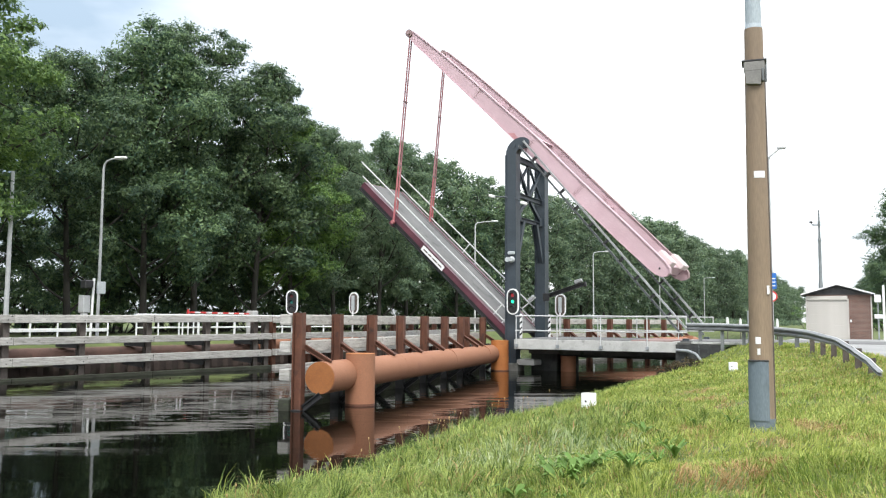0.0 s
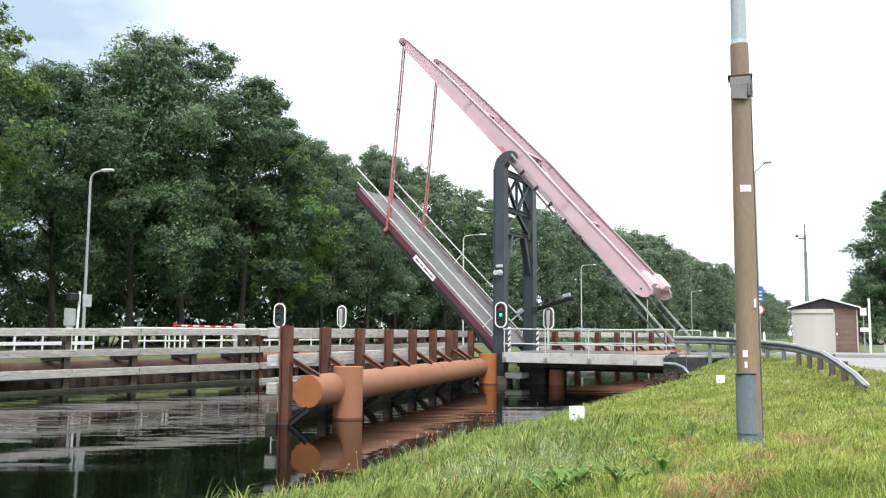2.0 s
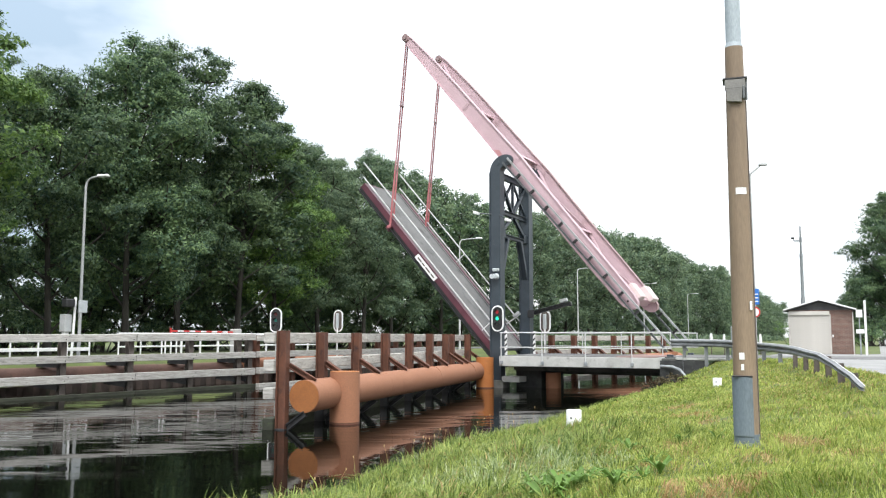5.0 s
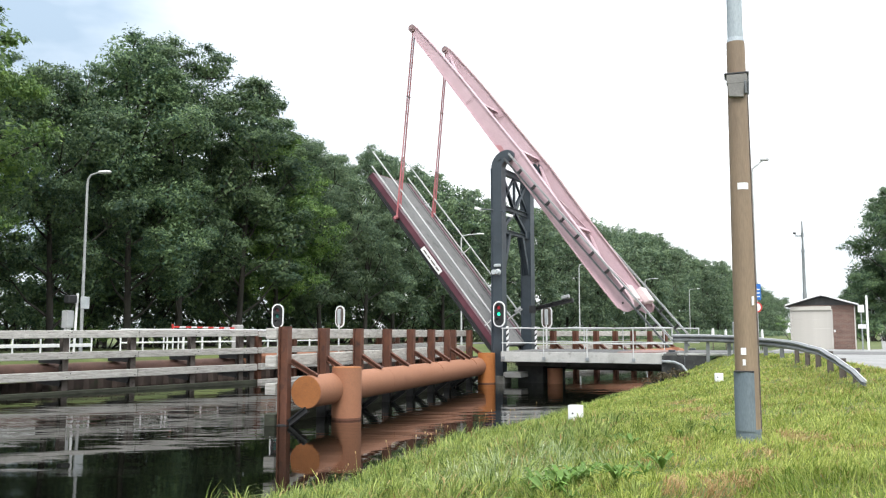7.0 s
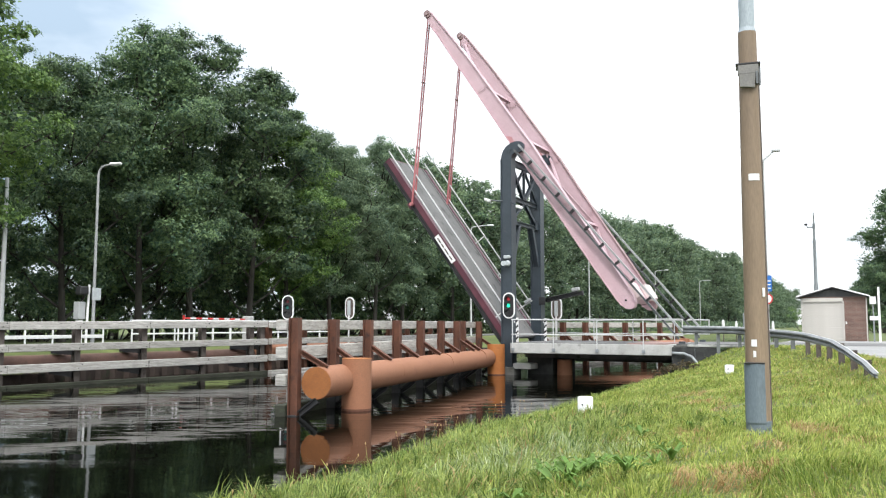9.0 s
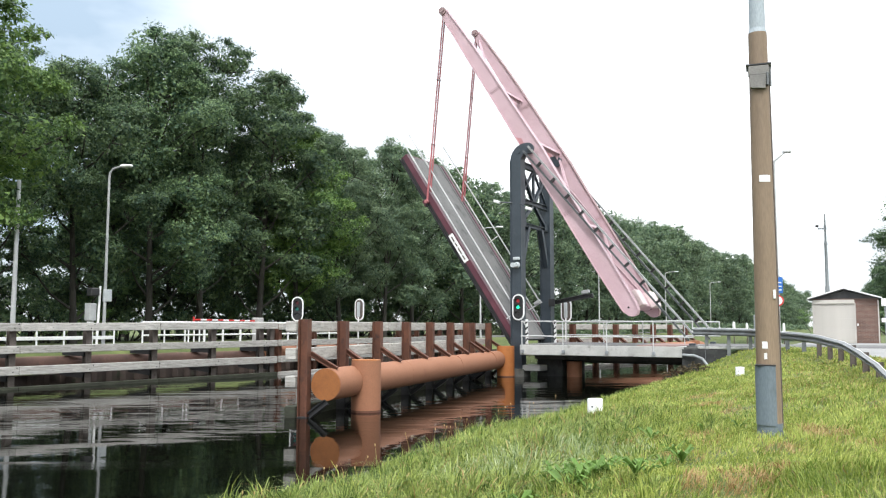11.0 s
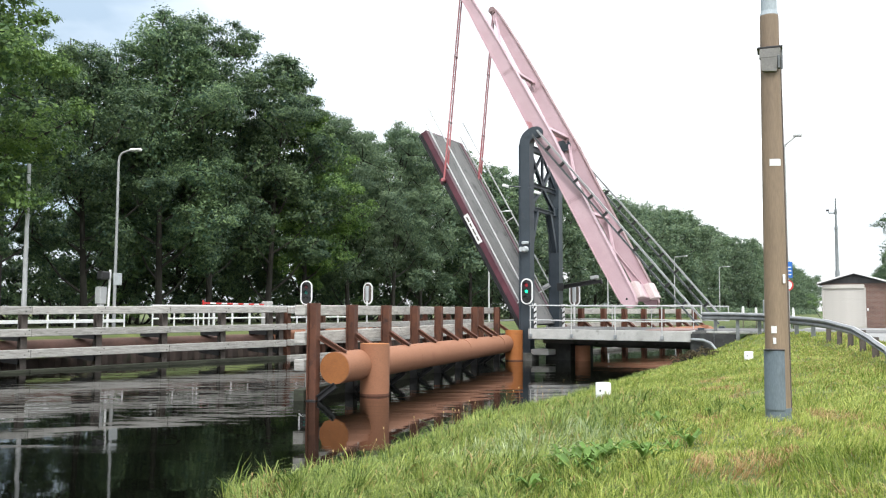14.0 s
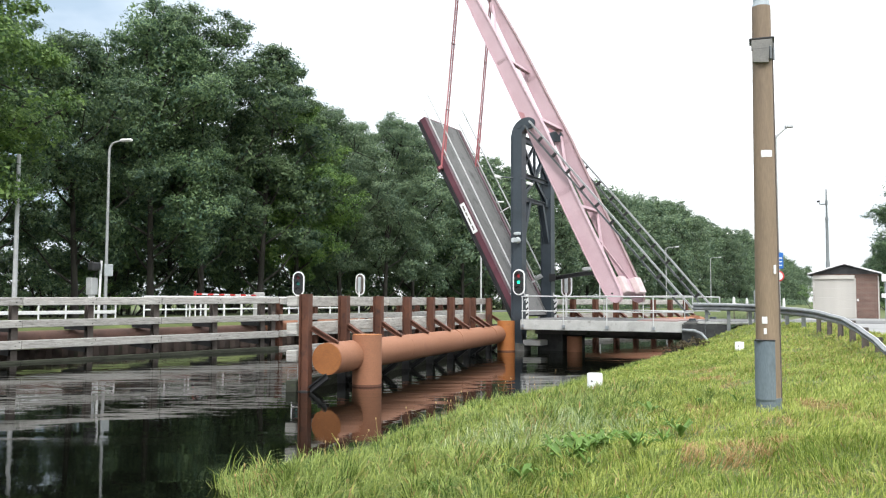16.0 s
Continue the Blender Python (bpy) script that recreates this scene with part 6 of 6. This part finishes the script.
def turf():
    rs = np.random.RandomState(8)
    bins = {k: ([], [], [], [], []) for k in ("grass", "long_grass", "dry_grass", "bank_fringe", "pale_grass")}
    # strips of the bank: blades to the square metre, half width, lengths
    for y0, y1, per, half, l0, l1 in ((-45.0, -34.5, 140, 0.010, 0.06, 0.15), (-34.5, -29.5, 2300, 0.0038, 0.04, 0.15), (-29.5, -23.0, 1500, 0.0046, 0.04, 0.14), (-23.0, -14.0, 850, 0.0056, 0.04, 0.12), (-14.0, 0.0, 400, 0.0085, 0.05, 0.12)):
        x0, x1 = 6.9, 18.4
        n = int((y1 - y0) * (x1 - x0) * per)
        xs, ys = rs.uniform(x0, x1, n), rs.uniform(y0, y1, n)
        ang = np.degrees(np.arctan2(xs - EYE[0], ys - EYE[1]))
        inside = (ang > -58) & (ang < 4.5)
        keep = inside | (rs.uniform(size=n) < 75.0 / per)
        if y0 >= -14:
            keep &= ~((xs > 8.0) & (ys > -1.2))
        for x, y, seen in zip(xs[keep], ys[keep], inside[keep]):
            e = edge_near(y) + 0.22 * noise.noise((y * 1.3, 0.0, 5.0))
            if x < e - 0.08 + 0.14 * smooth_step(y, -20, -12) or x > road_edge(y) - 0.05:
                continue
            m = noise.noise((x * 0.55, y * 0.55, 7.0))
            m2 = noise.noise((x * 2.3, y * 2.3, 2.0))
            r, r2 = rs.random_sample(2)
            tuft = noise.noise((x * 5.0, y * 5.0, 9.0))
            rough = (1.0 - smooth_step(x + 0.10 * (y + 26), 11.8, 13.8)) * (1.0 - 0.85 * smooth_step(y, -24, -16))
            tall = max(0.30, 1.0 + 0.45 * m + 0.55 * m2 + 0.80 * tuft) * (1.0 + rough * (0.6 + 1.5 * max(0.0, tuft)))
            if x < e + 0.5 and r < 0.7:
                key, l = "bank_fringe", rs.uniform(0.06, 0.20) * (1.0 + 1.2 * max(0.0, tuft)) + (0.22 if r2 < 0.05 else 0.0)
                l *= (1.0 - 0.5 * smooth_step(y, -20, -8)) * (0.60 + 0.40 * smooth_step(y, -27.5, -25.0))
            else:
                dry = m2 * 0.35 + noise.noise((x * 0.9 + 5, y * 0.9, 4.0)) * 0.55
                worn = 0.0
                for wx, wy, wr in WORN:
                    q = ((x - wx) ** 2 + ((y - wy) * 0.7) ** 2) / (wr * wr * 1.15)
                    if q < 2.0:
                        worn = max(worn, 0.50 - 0.45 * q + 0.45 * m2 + 0.75 * noise.noise((x * 6.0, y * 4.0, 21.0)))
                if worn > 0.10 and r < 0.95 * worn:
                    key, dry = "dry_grass", 1.0
                elif dry > 0.30 and r < 0.10 + 0.75 * dry:
                    key = "dry_grass"
                elif r2 < 0.05 + 0.13 * smooth_step(y, -25, -17) * smooth_step(x, 12.0, 14.5):
                    key = "dry_grass"
                elif 0.9 - math.hypot(x - 12.1, (y + 27.4) * 0.8) * 0.55 + 0.4 * m2 + 0.3 * m > 0.2 and r < 0.38:
                    key = "pale_grass"
                else:
                    key = "long_grass" if rs.random_sample() < rough * 0.9 else "grass"
                l = rs.uniform(l0, l1) * tall * (0.6 if key == "dry_grass" and 0.34 < dry < 0.99 else 1.0) * (0.5 if worn > 0.2 and key != "dry_grass" else 1.0)
            b = bins[key]
            b[0].append((x, y, ground_z(x, y) - 0.01))
            b[1].append(l)
            b[2].append((half * (1.0 + 0.35 * rough) if seen else 0.014) * rs.uniform(0.6, 1.4))
            b[3].append({"grass": 0.85, "long_grass": 1.0, "dry_grass": 1.4, "bank_fringe": 0.6, "pale_grass": 1.1}[key])
            b[4].append(6.0 * noise.noise((x * 1.4, y * 1.4, 15.0)))
    # ragged tufts along the water's edge and over the lower bank
    for k in range(210):
        if k < 95:
            y = rs.uniform(-26.5, -6.0)
            x = edge_near(y) + rs.uniform(-0.05, 0.8)
        else:
            y = rs.uniform(-32.5, -22.0)
            x = rs.uniform(edge_near(y) + 0.3, 14.2)
        n = rs.randint(22, 60)
        size = rs.uniform(0.16, 0.34) * (0.8 if y > -18 else 1.0)
        b = bins["bank_fringe" if k < 95 else ("long_grass" if k % 4 else "grass")]
        for _ in range(n):
            a, r = rs.uniform(0, 6.283), abs(rs.normal()) * 0.09
            px, py = x + r * math.cos(a), y + r * math.sin(a)
            b[0].append((px, py, ground_z(px, py) - 0.01))
            b[1].append(size * rs.uniform(0.5, 1.1))
            b[2].append((0.0050 if y < -22 else 0.0075) * rs.uniform(0.6, 1.4))
            b[3].append(0.55 + 2.5 * r)
            b[4].append(a)
    names = {"grass": (M_GRASS, "bright green unmown grass on the canal bank"), "long_grass": (M_LONGGRASS, "long tufted green grass on the lower bank"), "dry_grass": (M_DRYGRASS, "straw-coloured dry grass patches on the bank"),
             "bank_fringe": (M_LONGGRASS, "longer grass fringe along the water's edge"), "pale_grass": (M_GREYGRASS, "pale grey-green grass tufts on the bank")}
    for k, b in bins.items():
        blades(k, *[np.array(v) for v in b], rs, *names[k])


turf()


# ---- weeds and seed stalks at the water's edge ----
def make_weeds():
    rs = np.random.RandomState(4)
    for k in range(26):
        y = rs.uniform(-31, -17)
        x = edge_near(y) + rs.uniform(-0.05, 0.5)
        h = rs.uniform(0.30, 0.55)
        t = thing("seed_stalk", (x, y, ground_z(x, y)), "thin dry seed stalk standing in the bank grass", "weed", "seed stalks")
        bm = B()
        lx, ly = rs.uniform(-0.12, 0.12, 2)
        tube(bm, [(0, 0, -0.03), (lx * 0.4, ly * 0.4, h * 0.6), (lx, ly, h)], [0.004, 0.003, 0.002], 4)
        part("stalk", bm, M_DRYGRASS, t)
        bm = B()
        bmesh.ops.create_icosphere(bm, subdivisions=1, radius=0.011, matrix=Matrix.Translation((lx, ly, h)) @ Matrix.Diagonal((1, 1, 2.0, 1)))
        part("seed_head", bm, M_DRYGRASS, t)
    for k in range(34):
        if k >= 24:
            y = rs.normal() * 0.42 - 29.7
            x = rs.normal() * 0.34 + 13.45
        elif k < 10:
            y = rs.normal() * 0.22 - 29.0
            x = rs.normal() * 0.14 + 13.15
        else:
            y = rs.uniform(-33, -25)
            x = rs.uniform(edge_near(y) + 0.4, 15.5)
        t = thing("broadleaf_weed", (x, y, ground_z(x, y)), "low broad-leaved green weed in the grass", "weed", "broad-leaved weeds")
        for i in range(rs.randint(6, 11)):
            a = rs.uniform(0, 6.28)
            L, w = (rs.uniform(0.18, 0.30), rs.uniform(0.020, 0.034)) if k < 12 or k % 3 == 0 else (rs.uniform(0.10, 0.24), rs.uniform(0.011, 0.019))
            d, s = Vector((math.cos(a), math.sin(a), 0)), Vector((-math.sin(a), math.cos(a), 0))
            bm = B()
            rows = []
            for f, ww, z in ((0, 0.3, 0.0), (0.3, 1.0, 0.45 * L), (0.65, 0.9, 0.70 * L), (1.0, 0.1, 0.60 * L)):
                c = d * L * f + Vector((0, 0, z + 0.02))
                rows.append([bm.verts.new(c - s * w * ww), bm.verts.new(c + Vector((0, 0, -0.006))), bm.verts.new(c + s * w * ww)])
            for p, q in zip(rows, rows[1:]):
                for j in range(2):
                    bm.faces.new((p[j], p[j + 1], q[j + 1], q[j]))
            part("leaf", bm, M_WEED, t)


make_weeds()


# ---- what moves: the beams tilt, the leaf rises, the hangers follow ----
def motions():
    angles = [(0.0, 47.59), (2.0, 50.1), (4.0, 52.57), (7.0, 56.37), (9.0, 58.94), (12.5, 63.31), (14.5, 65.62), (16.0, 67.16)]
    walk(balance, [(t, Matrix.Translation(PIVOT) @ Matrix.Rotation(radians(a), 4, "Y")) for t, a in angles])
    walk(leaf, [(t, Matrix.Translation(HINGE) @ Matrix.Rotation(radians(a - 0.32), 4, "Y")) for t, a in angles])
    for ob, y in zip(hangers, (0.0, WIDE)):
        rows = []
        for t, a in angles:
            tip = PIVOT + Matrix.Rotation(radians(a), 3, "Y") @ Vector((-8.937, 0, 0))
            foot = HINGE + Matrix.Rotation(radians(a - 0.32), 3, "Y") @ Vector((-8.884, 0, -0.196))
            d = tip - foot
            rows.append((t, Matrix.Translation((foot.x + 0.04, y, foot.z)) @ Matrix.Rotation(math.atan2(d.x, d.z), 4, "Y")))
        walk(ob, rows)

    walk(drive_arm, [(t, Matrix.Translation((0.2, WIDE, z)) @ Matrix.Rotation(radians(-a), 4, "Y")) for t, a, z in ((0.0, 17.5, 3.64), (4.0, 14.3, 3.62), (9.0, 11.2, 3.59), (16.0, 7.4, 3.56))])
    walk(drive_rod, [(t, Matrix.Translation((x, WIDE - 0.32, z)) @ Matrix.Rotation(radians(-a), 4, "Y")) for t, a, x, z in ((0.0, 37.0, -0.45, 3.52), (9.0, 30.5, -0.43, 3.565), (16.0, 26.0, -0.41, 3.60))])

    # the water's ripples drift slowly along the canal
    walk(water, [(0.0, pose(0, 0, 0)), (8.0, pose(0.12, -0.5, 0)), (16.0, pose(0.2, -1.0, 0))])


motions()
